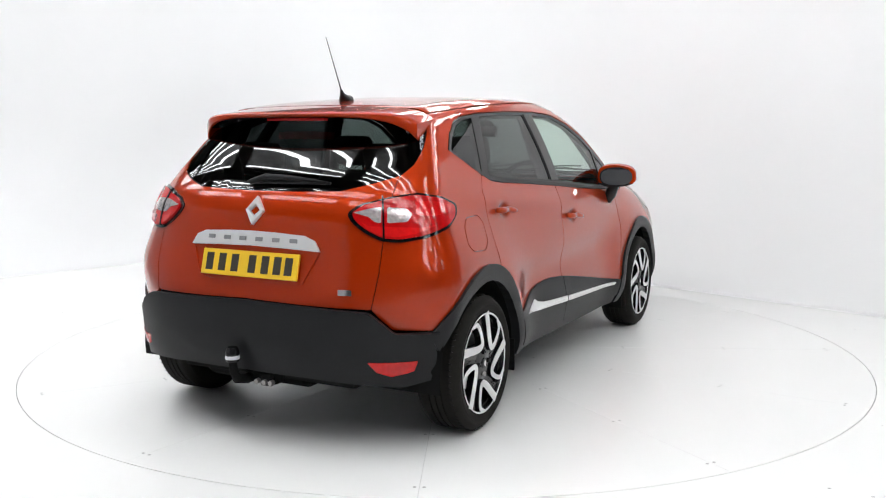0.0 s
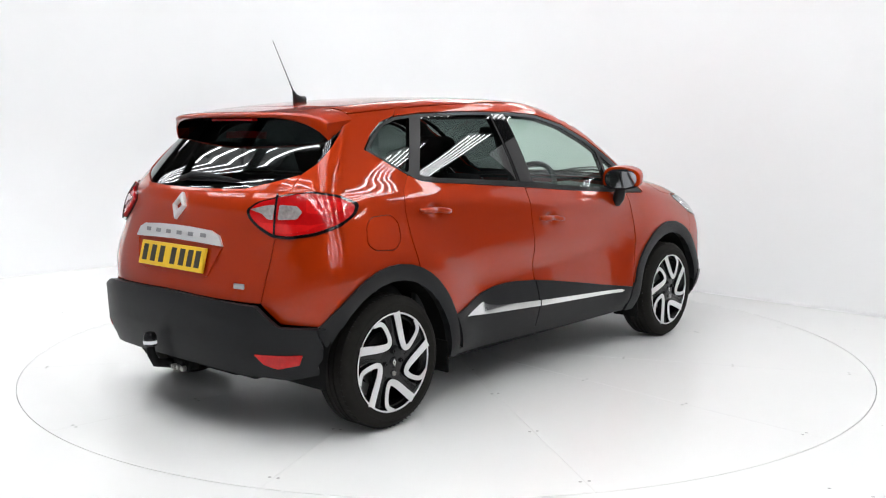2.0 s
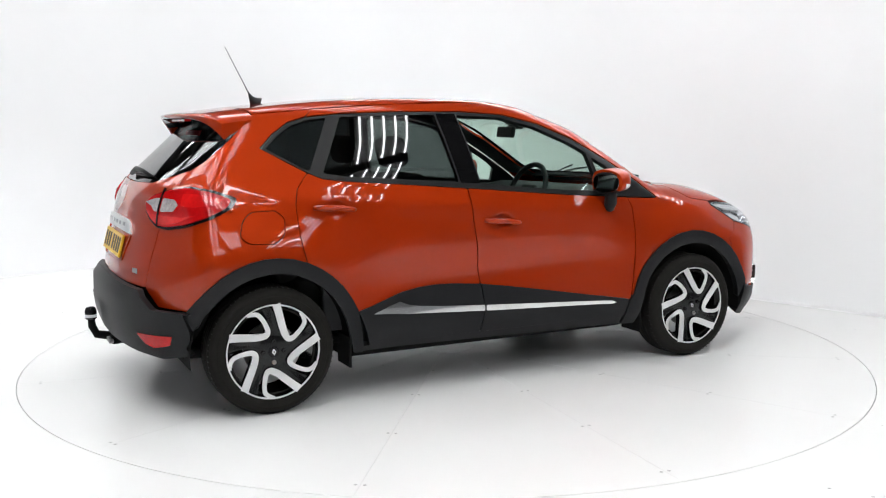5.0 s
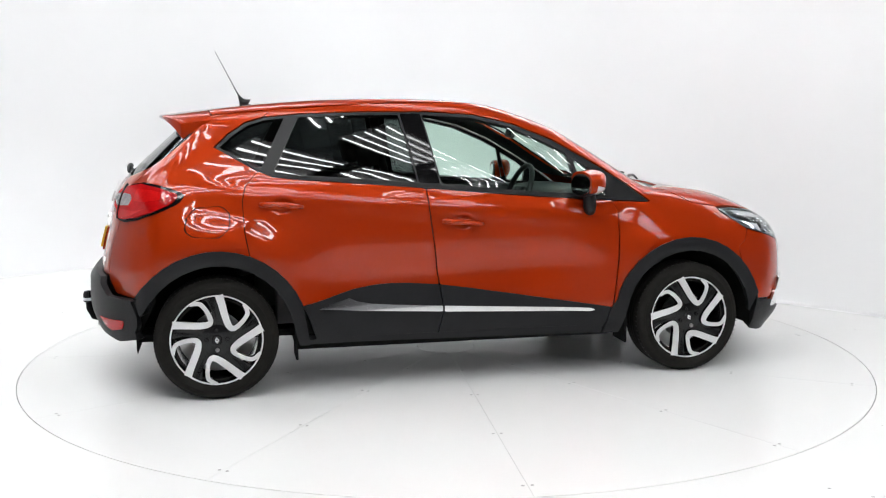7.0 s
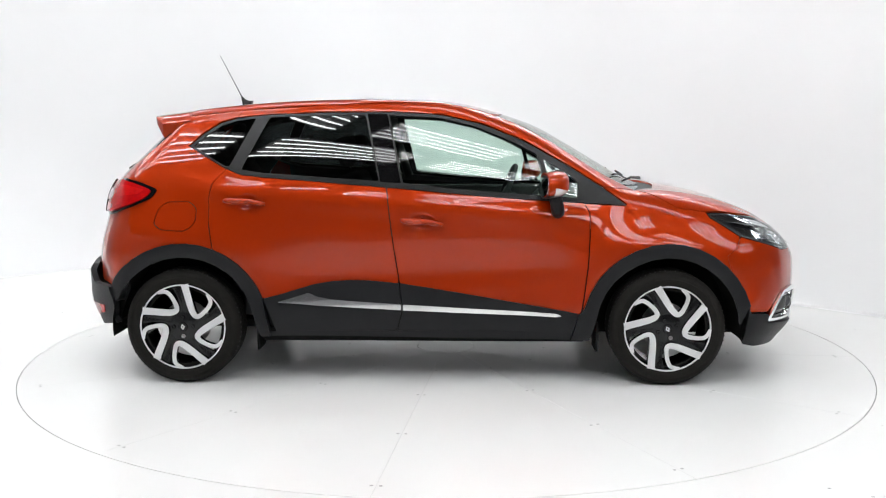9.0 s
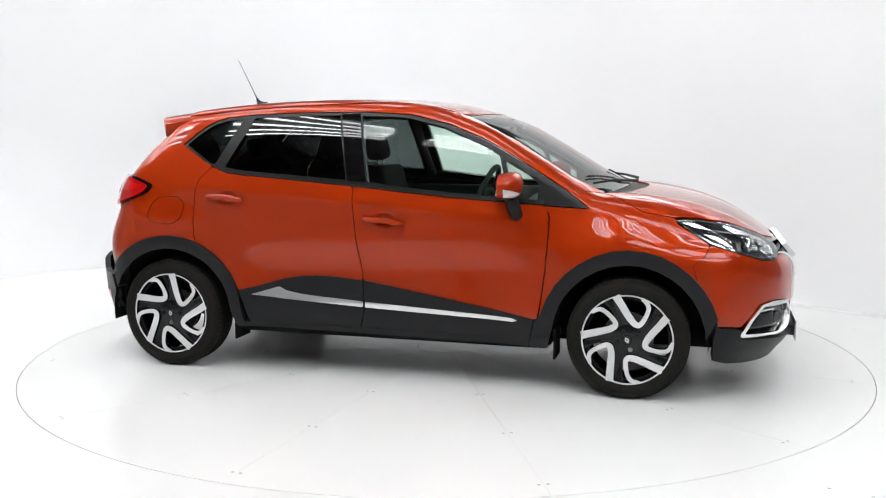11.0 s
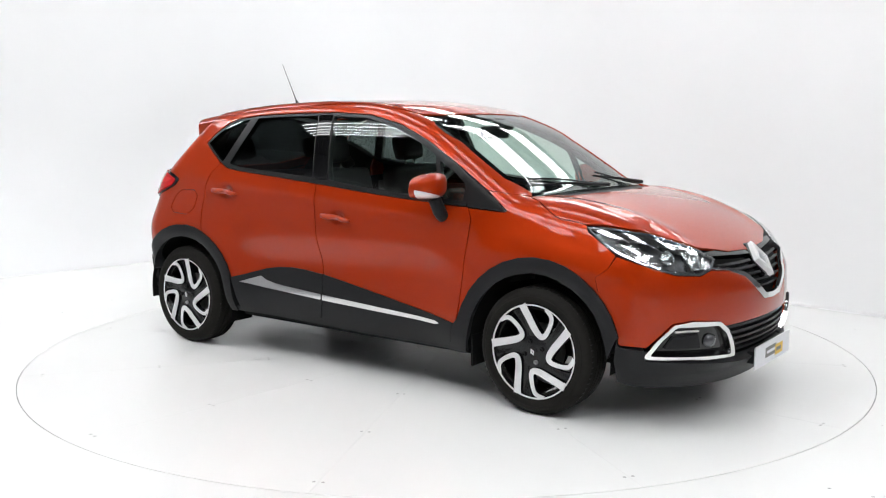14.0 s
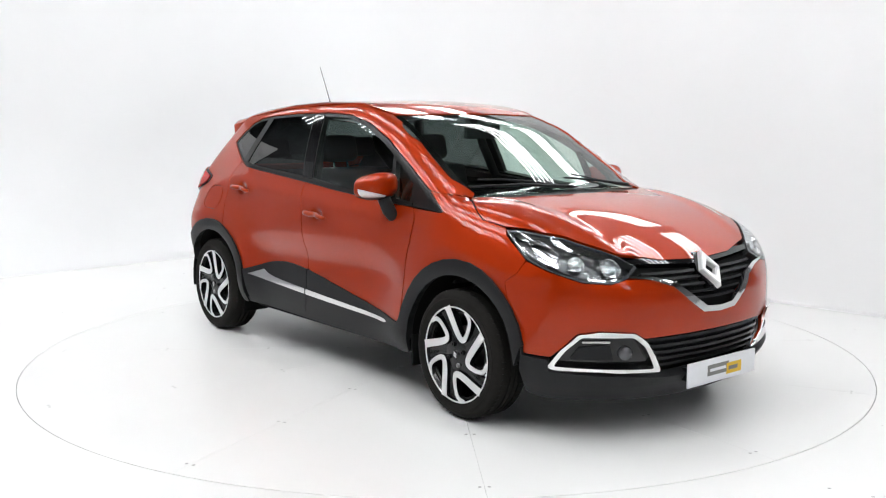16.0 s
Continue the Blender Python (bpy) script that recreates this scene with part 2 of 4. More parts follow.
def form(x, y, z):
    """Below zero inside the body, above zero outside."""
    a = np.abs(y)
    w = HALF_WIDTH(z)
    up, high = step01(z, 0.62, 1.0), step01(z, 0.98, 1.50)
    w = w - np.where(x > 0, (0.010 + 0.030 * up) * (np.maximum(x, 0) / 1.07) ** 2, (0.006 + 0.044 * high) * (np.minimum(x, 0) / 1.2) ** 2)
    for cx in (-1.303, 1.303):
        r = np.hypot(x - cx, z - 0.31)
        w = w + 0.046 * np.exp(-(((r - 0.42) / np.where(r > 0.42, 0.20, 0.115)) ** 2)) * step01(z, 0.15, 0.35)
    w = w + 0.024 * np.exp(-(((z - 0.78) / 0.21) ** 2)) * step01(-x, 1.15, 1.62)
    for hx, hz in ((-0.955, 0.986), (-0.005, 0.882)):
        w = w - 0.020 * np.exp(-(((x - hx) / 0.046) ** 2 + ((z - hz) / 0.030) ** 2) ** 1.5)
    w = w - 0.021 * np.exp(-(((z - 0.625 - 0.05 * x) / 0.10) ** 2)) * step01(x, -0.95, -0.55) * (1 - step01(x, 0.45, 0.85))
    w = w + 0.011 * np.exp(-(((z - 0.955 + 0.079 * x) / 0.06) ** 2)) * step01(x, -1.5, -1.1) * (1 - step01(x, 0.6, 1.0))
    side = a - w
    kx = 0.10 + 0.12 * step01(-x, -1.3, -1.0)
    crown = 0.060 - 0.012 * step01(x, 1.0, 1.5)
    ridge = 0.010 * np.exp(-(((a - 0.60 + 0.16 * (x - 1.2)) / 0.055) ** 2)) * step01(x, 1.15, 1.35) * (1 - step01(x, 1.80, 2.0))
    top = z - (TOP(x + kx * a * a * step01(x, -0.2, 0.6)) - crown * a * a + ridge)
    front = x - (FRONT(z) + 0.022 * np.exp(-((a / 0.38) ** 2)) - 0.15 * a**2 - 0.46 * a**4)
    rear = REAR(z) + 0.14 * a**2 + (0.40 - 0.15 * np.exp(-(((z - 0.75) / 0.2) ** 2))) * a**4 - x
    g = smax(side, top, 0.07 + 0.04 * step01(x, 1.0, 1.4))
    g = smax(g, front, 0.07)
    return smax(g, rear, 0.06)


def normal_at(p):
    e = 0.004
    g = np.stack([form(*(p + d * e).T) - form(*(p - d * e).T) for d in np.eye(3)], 1)
    return g / np.linalg.norm(g, axis=1)[:, None]


DEG = 0.0157


def rays(proj, d):
    """Start and way of the rays that carry an outline's plane onto the body."""
    n = len(d)
    if proj == "side":
        return np.stack([d[:, 0], np.full(n, -1.2), d[:, 1]], 1), np.tile([0, 1.0, 0], (n, 1)), 1.1
    if proj == "top":
        return np.stack([d[:, 0], d[:, 1], np.full(n, 1.9)], 1), np.tile([0, 0, -1.0], (n, 1)), 1.5
    sgn, ax = (-1, -1.0) if proj == "rear" else (1, 1.0)
    a = np.radians(d[:, 0])
    out = np.stack([sgn * np.cos(a), -np.sin(a), 0 * a], 1)
    base = np.stack([np.full(n, ax), 0 * a, d[:, 1]], 1)
    return base + out * 1.6, -out, 1.6


def onto(proj, d, off=0.0):
    """Points of an outline's plane carried onto the body, with their normals."""
    d = np.atleast_2d(np.array(d, float))
    o, w, far = rays(proj, d)
    ks = np.linspace(0, far, 90)
    lo, hi, done = np.zeros(len(d)), np.full(len(d), far), np.zeros(len(d), bool)
    for k0, k1 in zip(ks[:-1], ks[1:]):
        v = form(*(o + w * k1).T) < 0
        hit = v & ~done
        lo[hit], hi[hit] = k0, k1
        done |= v
    for _ in range(22):
        mid = (lo + hi) / 2
        inside = form(*(o + w * mid[:, None]).T) < 0
        hi, lo = np.where(inside, mid, hi), np.where(inside, lo, mid)
    p = o + w * ((lo + hi) / 2)[:, None]
    n = normal_at(p)
    return p + n * off, n


def panel(name, proj, outline, mat, parent, label="", off=0.0, thick=0.014, r=0.02, holes=(), step=0.03, both=True, hole_r=None, lift=None):
    """A shell piece on the body: outline in its plane, with turned-in edges. both: also its twin on the other flank."""
    sc = np.array([DEG, 1.0]) if proj in ("rear", "front") else np.ones(2)
    loops = [dense(rounded([np.array(p) * sc for p in outline], r), step * 0.6)]
    loops += [dense(rounded([np.array(p) * sc for p in h], r if hole_r is None else hole_r), step * 0.6) for h in holes]
    pts, edges = [], []
    for lp in loops:
        b = len(pts)
        pts += list(lp)
        edges += [(b + i, b + (i + 1) % len(lp)) for i in range(len(lp))]
    nb = len(pts)
    allb = np.array(pts)
    lo, hi = allb.min(0), allb.max(0)
    gx, gy = np.meshgrid(np.arange(lo[0] + step / 2, hi[0], step), np.arange(lo[1] + step / 2, hi[1], step))
    grid = np.stack([gx.ravel(), gy.ravel()], 1)
    far = np.array([np.min(np.hypot(*(allb - g).T)) > step * 0.45 for g in grid]) if len(grid) else np.zeros(0, bool)
    pts = [Vector((float(p[0]), float(p[1]))) for p in list(allb) + list(grid[far])]
    v2, _, f2, *_ = delaunay_2d_cdt(pts, edges, [], 0, 1e-7)
    d = np.array([(v.x, v.y) for v in v2])
    f2 = kept(d, f2, loops)
    d = d / sc
    p, n = onto(proj, d, off)
    if lift is not None:
        p = p + n * lift(d)[:, None]
    faces = [list(f) for f in f2]
    if proj in ("side", "rear", "front", "top"):
        f0 = np.array(faces[len(faces) // 2])
        nn = np.cross(p[f0[1]] - p[f0[0]], p[f0[2]] - p[f0[0]])
        if nn @ n[f0[0]] < 0:
            faces = [f[::-1] for f in faces]
    # boundary edges, for the turned-in rim
    count = {}
    for f in faces:
        for i in range(len(f)):
            a, b = f[i], f[(i + 1) % len(f)]
            count[(a, b)] = count.get((a, b), 0) + 1
    verts, norms = [q for q in p], [q for q in n]
    if thick:
        for (a, b) in [e for e in count if (e[1], e[0]) not in count]:
            t = p[b] - p[a]
            side = np.cross(t, n[a])
            side = side / (np.linalg.norm(side) + 1e-9)
            i = len(verts)
            verts += [p[a], p[b], p[b] - n[b] * thick, p[a] - n[a] * thick]
            norms += [side] * 4
            faces.append([i + 1, i, i + 3, i + 2])
    V, N = np.array(verts), np.array(norms)
    used = sorted({i for f in faces for i in f})
    at_new = {o: i for i, o in enumerate(used)}
    V, N, faces = V[used], N[used], [[at_new[i] for i in f] for f in faces]
    obs = []
    for s in (1, -1) if both else (1,):
        me = bpy.data.meshes.new(name)
        me.from_pydata((V * [1, s, 1]).tolist(), [], faces if s == 1 else [f[::-1] for f in faces])
        me.polygons.foreach_set("use_smooth", np.ones(len(me.polygons), bool))
        me.normals_split_custom_set_from_vertices((N * [1, s, 1]).tolist())
        obs.append(linked(name, me, mat, parent[len(obs)] if isinstance(parent, (list, tuple)) else parent, label))
    return obs


def to_domain(proj, pts3):
    p = np.atleast_2d(pts3)
    if proj == "side":
        return [(float(a), float(c)) for a, b, c in p]
    if proj == "rear":
        return [(math.degrees(math.atan2(-b, -(a + 1.0))), float(c)) for a, b, c in p]
    return [(math.degrees(math.atan2(-b, a - 1.0)), float(c)) for a, b, c in p]


def carry(pts, src, dst):
    """An outline of one plane, given in another."""
    if src == "top":
        pts = [(a, -abs(b)) for a, b in pts]
    return to_domain(dst, onto(src, pts)[0])


def band(pts, w):
    """Outline of a strip about a line, w wide (one number or one per point)."""
    p = np.array(pts, float)
    ws = np.array(w if isinstance(w, (list, tuple)) else [w] * len(p), float) / 2
    t = np.gradient(p, axis=0)
    t /= np.linalg.norm(t, axis=1)[:, None]
    n = np.stack([-t[:, 1], t[:, 0]], 1)
    return [tuple(q) for q in p + n * ws[:, None]] + [tuple(q) for q in (p - n * ws[:, None])[::-1]]


def adopt(children, owners):
    """Makes parts into pieces of other parts, flank by flank."""
    for c, o in zip(children, owners):
        c.parent = o


def mirrored(half):
    """An outline closed by its own mirror image across the middle (second value or angle 0)."""
    return list(half) + [(-a, b) for a, b in reversed(half) if abs(a) > 1e-6]


def mirrored_y(half):
    return list(half) + [(a, -b) for a, b in reversed(half) if abs(b) > 1e-6]


def empty(name, label, category, group="", kind=""):
    ob = new(name)
    ob.empty_display_size = 0.1
    return tagged(ob, label, category, group, kind)


# ---- the studio ----
R_TABLE = 2.497


def floor_mesh():
    """White floor, one sheet with a round hole for the turntable."""
    bm = bmesh.new()
    n = 128
    rings = []
    for r in (R_TABLE + 0.0045, 2.9, 4.0, 7.0, 14.0):
        rings.append([bm.verts.new((r * math.cos(2 * math.pi * i / n), r * math.sin(2 * math.pi * i / n), 0)) for i in range(n)])
    for a, b in zip(rings[:-1], rings[1:]):
        for i in range(n):
            bm.faces.new((a[i], b[i], b[(i + 1) % n], a[(i + 1) % n]))
    low = [bm.verts.new((v.co.x, v.co.y, -0.05)) for v in rings[0]]
    for i in range(n):
        bm.faces.new((rings[0][i], rings[0][(i + 1) % n], low[(i + 1) % n], low[i]))
    return bm


floor = tagged(part("floor", floor_mesh(), FLOORWHITE), "smooth white painted studio floor, slightly glossy and scuffed", "floor", kind="structure")
pit = tagged(part("turntable_pit", lathe([(0.0, -0.06), (2.6, -0.06)], 64, "z"), GAP), "grey bed under the turntable, seen in its rim gap", "floor", kind="structure")


def cove_wall(path, height, radius, thick=0.1):
    """White wall that runs along a path and meets the floor with a cove that widens along it."""
    bm = bmesh.new()
    cols = []
    for i, p in enumerate(path):
        t = min(max((i / (len(path) - 1) - 0.30) / 0.35, 0), 1)
        rad = radius[0] + (radius[1] - radius[0]) * t * t * (3 - 2 * t)
        prof = [(0.0, height), (0.0, rad)] + [(rad - rad * math.cos(radians(a)), rad - rad * math.sin(radians(a))) for a in range(10, 91, 10)]
        a, b = Vector(path[max(i - 1, 0)]), Vector(path[min(i + 1, len(path) - 1)])
        t = (b - a).normalized()
        inw = Vector((-t.y, t.x))
        col = [bm.verts.new((p[0] + inw.x * d, p[1] + inw.y * d, max(z, 0.002))) for d, z in prof]
        col.insert(0, bm.verts.new((p[0] - inw.x * thick, p[1] - inw.y * thick, height)))
        col.insert(0, bm.verts.new((p[0] - inw.x * thick, p[1] - inw.y * thick, 0.0)))
        cols.append(col)
    for a, b in zip(cols[:-1], cols[1:]):
        for j in range(len(a) - 1):
            bm.faces.new((a[j], a[j + 1], b[j + 1], b[j]))
    bmesh.ops.recalc_face_normals(bm, faces=bm.faces)
    smooth_all(bm, 50)
    return bm


def wall_path(x0, y0, corner_a, corner_b, x1, y1, n=10):
    out = [(x0 + (corner_a[0] - x0) * i / n, y0 + (corner_a[1] - y0) * i / n) for i in range(n)]
    mid = Vector(((corner_a[0] + corner_b[0]) / 2, (corner_a[1] + corner_b[1]) / 2))
    apex = Vector((-2.25, 6.35))
    for i in range(13):
        t = i / 12
        q = Vector(corner_a) * (1 - t) ** 2 + apex * 2 * t * (1 - t) + Vector(corner_b) * t * t
        out.append((q.x, q.y))
    out += [(corner_b[0] + (x1 - corner_b[0]) * (i + 1) / n, corner_b[1] + (y1 - corner_b[1]) * (i + 1) / n) for i in range(n)]
    return out


# walls stand at 45 degrees to the camera's line and meet in a rounded corner
WALL_H = 3.0
PATH = wall_path(4.0, 0.12, (-1.2, 5.32), (-3.3, 5.3), -5.7, 2.9)
cove = tagged(part("wall_north", cove_wall(PATH, WALL_H, (0.03, 1.3)), WALLWHITE), "white seamless studio wall with a rounded corner", "wall", kind="structure")
# side wall out of view: curve, grey and height set for window reflections
SIDE_PATH = [(-5.72, 2.88), (-5.78, 2.0), (-5.7, 1.0), (-5.5, 0.0), (-5.2, -1.1), (-4.8, -2.2), (-4.35, -3.2), (-3.85, -4.2), (-3.35, -5.1), (-2.9, -6.0)]
tagged(part("wall_west_curved", cove_wall(SIDE_PATH, 2.75, (0.6, 0.6)), PARTITION), "unseen grey curved studio side wall, shaped for window reflections", "wall", kind="structure")
bm = bmesh.new()
box(bm, -9, 9, -11.6, 8.5, 5.2, 5.3)
for i in range(9):
    box(bm, -9, 9, -11 + i * 2.1, -10.85 + i * 2.1, 4.95, 5.2)
ceiling = tagged(part("ceiling", bm, CEILING), "dark ribbed workshop ceiling above the studio", "ceiling", kind="structure")
for nm, q in (("wall_south", (-9, 9, -11.6, -11.5, 0, 5.2)), ("wall_west", (-9.1, -9, -11.6, 8.5, 0, 5.2)), ("wall_east", (9, 9.1, -11.6, 8.5, 0, 5.2)), ("wall_back", (-9, 9, 8.5, 8.6, 0, 5.2))):
    bm = bmesh.new()
    box(bm, *q)
    tagged(part(nm, bm, WORKWALL), "plain grey workshop wall behind the studio", "wall", kind="structure")

# unseen low partitions, added to brighten reflections in chrome and glass
for nm, q in (("unseen_partition_south", (-7.6, 7.6, -9.7, -9.6, 0, 1.3)), ("unseen_partition_west", (-7.7, -7.6, -9.6, 1.0, 0, 1.25)), ("unseen_partition_east", (7.6, 7.7, -9.6, -2.6, 0, 1.25))):
    bm = bmesh.new()
    box(bm, *q)
    tagged(part(nm, bm, PARTITION), "unseen grey partition added round the studio for reflections", "wall", kind="structure")


def lamp_bank():
    """Open fluorescent fitting with five long tubes on a white tray."""
    ob = empty("ceiling_light", "long white fluorescent fitting with five glowing tubes", "lamp", "ceiling lights")
    bm = bmesh.new()
    box(bm, -1.25, 1.25, -0.36, 0.36, 0.03, 0.07, 0.008)
    part("tray", bm, TRAY, ob)
    for i in range(5):
        bm = bmesh.new()
        box(bm, -1.2, 1.2, -0.313 + i * 0.15, -0.313 + i * 0.15 + 0.026, -0.008, 0.018, 0.009)
        part("tube", bm, TUBE, ob, "glowing white tube")
    for x in (-0.9, 0.9):
        bm = bmesh.new()
        box(bm, x - 0.01, x + 0.01, -0.01, 0.01, 0.07, 0.33)
        part("hanger", bm, WHITE, ob)
    return ob


# rows of fittings run along the long wall: (distance of the row across, middle of its first fitting along)
ROWS = [(-4.50, -0.70), (-3.35, 0.30), (-2.15, -1.65), (-0.20, 0.90), (3.55, -1.0), (5.23, -1.0)]
BANKS = []
for across, mid in ROWS:
    for k in range(-3, 4):
        along = mid + 3.0 * k
        bx, by = (across + along) / math.sqrt(2), (across - along) / math.sqrt(2)
        if abs(bx) < 7.3 and -9.2 < by < 6.8:
            BANKS.append((bx, by, -45))
first = None
for bx, by, rz in BANKS:
    m = pose(bx, by, 4.88, 0, 0, rz)
    if first is None:
        first = lamp_bank()
        first.matrix_basis = m
    else:
        copy_thing(first, m)

# ---- the turntable ----
turntable = empty("turntable", "round white turntable of twelve sectors with thin rim gap", "turntable")


def sector(a0, a1, r0, r1, top=0.0, thick=0.03):
    bm = bmesh.new()
    n, gap = 10, 0.0006
    up, dn = [], []
    for k in range(2):
        r = (r0, r1)[k]
        row = []
        for i in range(n + 1):
            a = radians(a0) + gap / r + (radians(a1 - a0) - 2 * gap / r) * i / n
            row.append((r * math.cos(a), r * math.sin(a)))
        up.append([bm.verts.new((x, y, top)) for x, y in row])
        dn.append([bm.verts.new((x, y, top - thick)) for x, y in row])
    for i in range(n):
        bm.faces.new((up[0][i], up[1][i], up[1][i + 1], up[0][i + 1]))
        bm.faces.new((up[1][i], dn[1][i], dn[1][i + 1], up[1][i + 1]))
        bm.faces.new((dn[0][i], up[0][i], up[0][i + 1], dn[0][i + 1]))
    for i in (0, n):
        bm.faces.new((up[0][i], up[1][i], dn[1][i], dn[0][i]) if i else (up[1][i], up[0][i], dn[0][i], dn[1][i]))
    bmesh.ops.recalc_face_normals(bm, faces=bm.faces)
    return bm


for i in range(12):
    part("sector_plate", sector(-5.4 + 30 * i, 24.6 + 30 * i, 0.182, R_TABLE), TABLEWHITE, turntable)
part("hub_plate", lathe([(0.0, 0.0), (0.178, 0.0), (0.178, -0.03)], 48, "z"), TABLEWHITE, turntable)

# flush bolts beside the seams
bolt_mesh = None
for i in range(12):
    for r, da in ((0.62, 1.4), (1.12, 0.9), (1.12, -0.9), (1.75, 0.6), (1.75, -0.6), (2.38, 0.45), (2.38, -0.45)):
        a = radians(-5.4 + 30 * i + da)
        if bolt_mesh is None:
            b = part("bolt", lathe([(0.0, 0.0012), (0.0065, 0.0012), (0.0075, 0.0)], 10, "z"), GAPDARK, turntable, "dark flush bolt")
            bolt_mesh = b.data
        else:
            b = new("bolt", bolt_mesh)
            b.parent = turntable
            tagged(b, "dark flush bolt")
        b.location = (r * math.cos(a), r * math.sin(a), 0)
bm = bmesh.new()
rng = random.Random(5)
for i in range(90):
    a, r = rng.uniform(0, 6.283), rng.uniform(2.6, 4.2)
    k = rng.uniform(0.003, 0.008)
    box(bm, -k, k, -k * 0.5, k * 0.5, 0.0, 0.0015, 0, pose(r * math.cos(a), r * math.sin(a), 0, 0, 0, rng.uniform(0, 180)))
tagged(part("floor_grit", bm, GAPDARK), "tiny dark scuffs and grit on the floor", "grit", kind="stuff")


# ---- the car: shell ----
car = empty("car", "orange compact crossover car with black cladding and tinted glass", "car")

# side windows and their black surround; outlines as (along the car, height)
DLO = [(-1.285, 1.278), (-1.215, 1.345), (-1.13, 1.402), (-1.03, 1.432), (-0.85, 1.450), (-0.55, 1.461), (-0.16, 1.463), (0.09, 1.448), (0.31, 1.398), (0.53, 1.31), (0.77, 1.178), (0.95, 1.066), (1.085, 0.968), (0.75, 0.988), (0.45, 1.008), (0.15, 1.032), (-0.21, 1.064), (-0.58, 1.094), (-0.90, 1.118), (-1.00, 1.130), (-1.08, 1.165)]
QUARTER_WIN = [(-1.265, 1.279), (-1.20, 1.338), (-1.12, 1.391), (-1.035, 1.418), (-0.93, 1.430), (-1.058, 1.172), (-1.085, 1.174)]
REAR_WIN = [(-0.855, 1.436), (-0.55, 1.447), (-0.325, 1.449), (-0.245, 1.095), (-0.58, 1.118), (-0.88, 1.138), (-0.995, 1.156)]
FRONT_WIN = [(-0.195, 1.447), (0.07, 1.434), (0.28, 1.386), (0.49, 1.299), (0.605, 1.238), (0.668, 1.018), (0.45, 1.032), (0.15, 1.056), (-0.115, 1.086)]
VENT_WIN = [(0.637, 1.212), (0.76, 1.142), (0.825, 1.09), (0.82, 1.006), (0.70, 1.016)]
panel("window_frame", "side", DLO, SATINBLACK, car, "black window surround", -0.002, 0.03, 0.012, [QUARTER_WIN, REAR_WIN, FRONT_WIN, VENT_WIN], 0.03)
quarter_glass = panel("quarter_window", "side", QUARTER_WIN, PRIVACY, car, "dark tinted glass", -0.005, 0.004, 0.012)
rear_glass = panel("rear_door_window", "side", REAR_WIN, PRIVACY, car, "dark tinted glass", -0.006, 0.004, 0.012)
front_glass = panel("front_door_window", "side", FRONT_WIN, CLEAR, car, "clear greenish glass", -0.006, 0.004, 0.012)
vent_glass = panel("vent_window", "side", VENT_WIN, CLEAR, car, "clear greenish glass", -0.006, 0.004, 0.012)
panel("pillar_cover", "side", [(-0.315, 1.453), (-0.205, 1.453), (-0.125, 1.085), (-0.235, 1.09)], GLOSSBLACK, car, "gloss black pillar cover", 0.001, 0.01, 0.006)
panel("belt_seal", "side", [(-0.99, 1.128), (-0.90, 1.116), (-0.58, 1.092), (-0.21, 1.062), (0.15, 1.030), (0.45, 1.006), (0.85, 0.984), (0.85, 1.000), (0.45, 1.022), (0.15, 1.046), (-0.21, 1.078), (-0.58, 1.108), (-0.90, 1.130)], CLAD, car, "rubber belt seal", 0.004, 0.012, 0.005)


def arc(cx, cz, r, a0, a1, n=14):
    return [(cx + r * math.cos(radians(a0 + (a1 - a0) * i / n)), cz + r * math.sin(radians(a0 + (a1 - a0) * i / n))) for i in range(n + 1)]


RC, FC, WZ = -1.295, 1.303, 0.308
R_OUT, R_IN = 0.452, 0.388

# painted flanks
CUPS = [[(hx + 0.075 * math.cos(radians(q)), hz + 0.050 * math.sin(radians(q))) for q in range(0, 360, 20)] for hx, hz in ((-0.955, 0.986), (-0.005, 0.882))]
cups = []
for cup in CUPS:
    cups.append(panel("handle_cup", "side", cup, PAINT, car, "", 0.0, 0.0, 0.0, step=0.007))
CLAD_TOP = [(-0.865, 0.468), (-0.763, 0.492), (-0.60, 0.538), (-0.50, 0.555), (-0.40, 0.562), (-0.30, 0.560), (-0.14, 0.546)]
B_CUT = [(-0.205, 1.060), (-0.196, 0.98), (-0.182, 0.86), (-0.153, 0.646), (-0.138, 0.546)]
DOOR_CUT = [(-1.125, 0.728), (-1.149, 0.856), (-1.156, 1.008), (-1.139, 1.084), (-1.075, 1.158)]
rear_door = panel("rear_door", "side", [(-1.00, 1.126), (-0.90, 1.114), (-0.58, 1.090)] + B_CUT + CLAD_TOP[::-1][1:] + arc(RC, WZ, R_OUT, 22, 66) + DOOR_CUT, PAINT, car, "", r=0.012, holes=[CUPS[0]], hole_r=0.0)
front_door = panel("front_door", "side", [(x + 0.006, z) for x, z in B_CUT] + [(0.03, 0.522), (0.30, 0.478), (0.544, 0.436), (0.838, 0.390), (0.856, 0.497), (0.874, 0.65), (0.883, 0.802), (0.884, 0.922), (0.858, 0.978), (0.75, 0.984), (0.45, 1.004), (0.15, 1.028)], PAINT, car, "", r=0.012, holes=[CUPS[1]], hole_r=0.0)
BONNET_EDGE = [(1.150, 0.640), (1.22, 0.685), (1.295, 0.725), (1.36, 0.746), (1.512, 0.736)]
wing_top = carry(BONNET_EDGE, "top", "side")
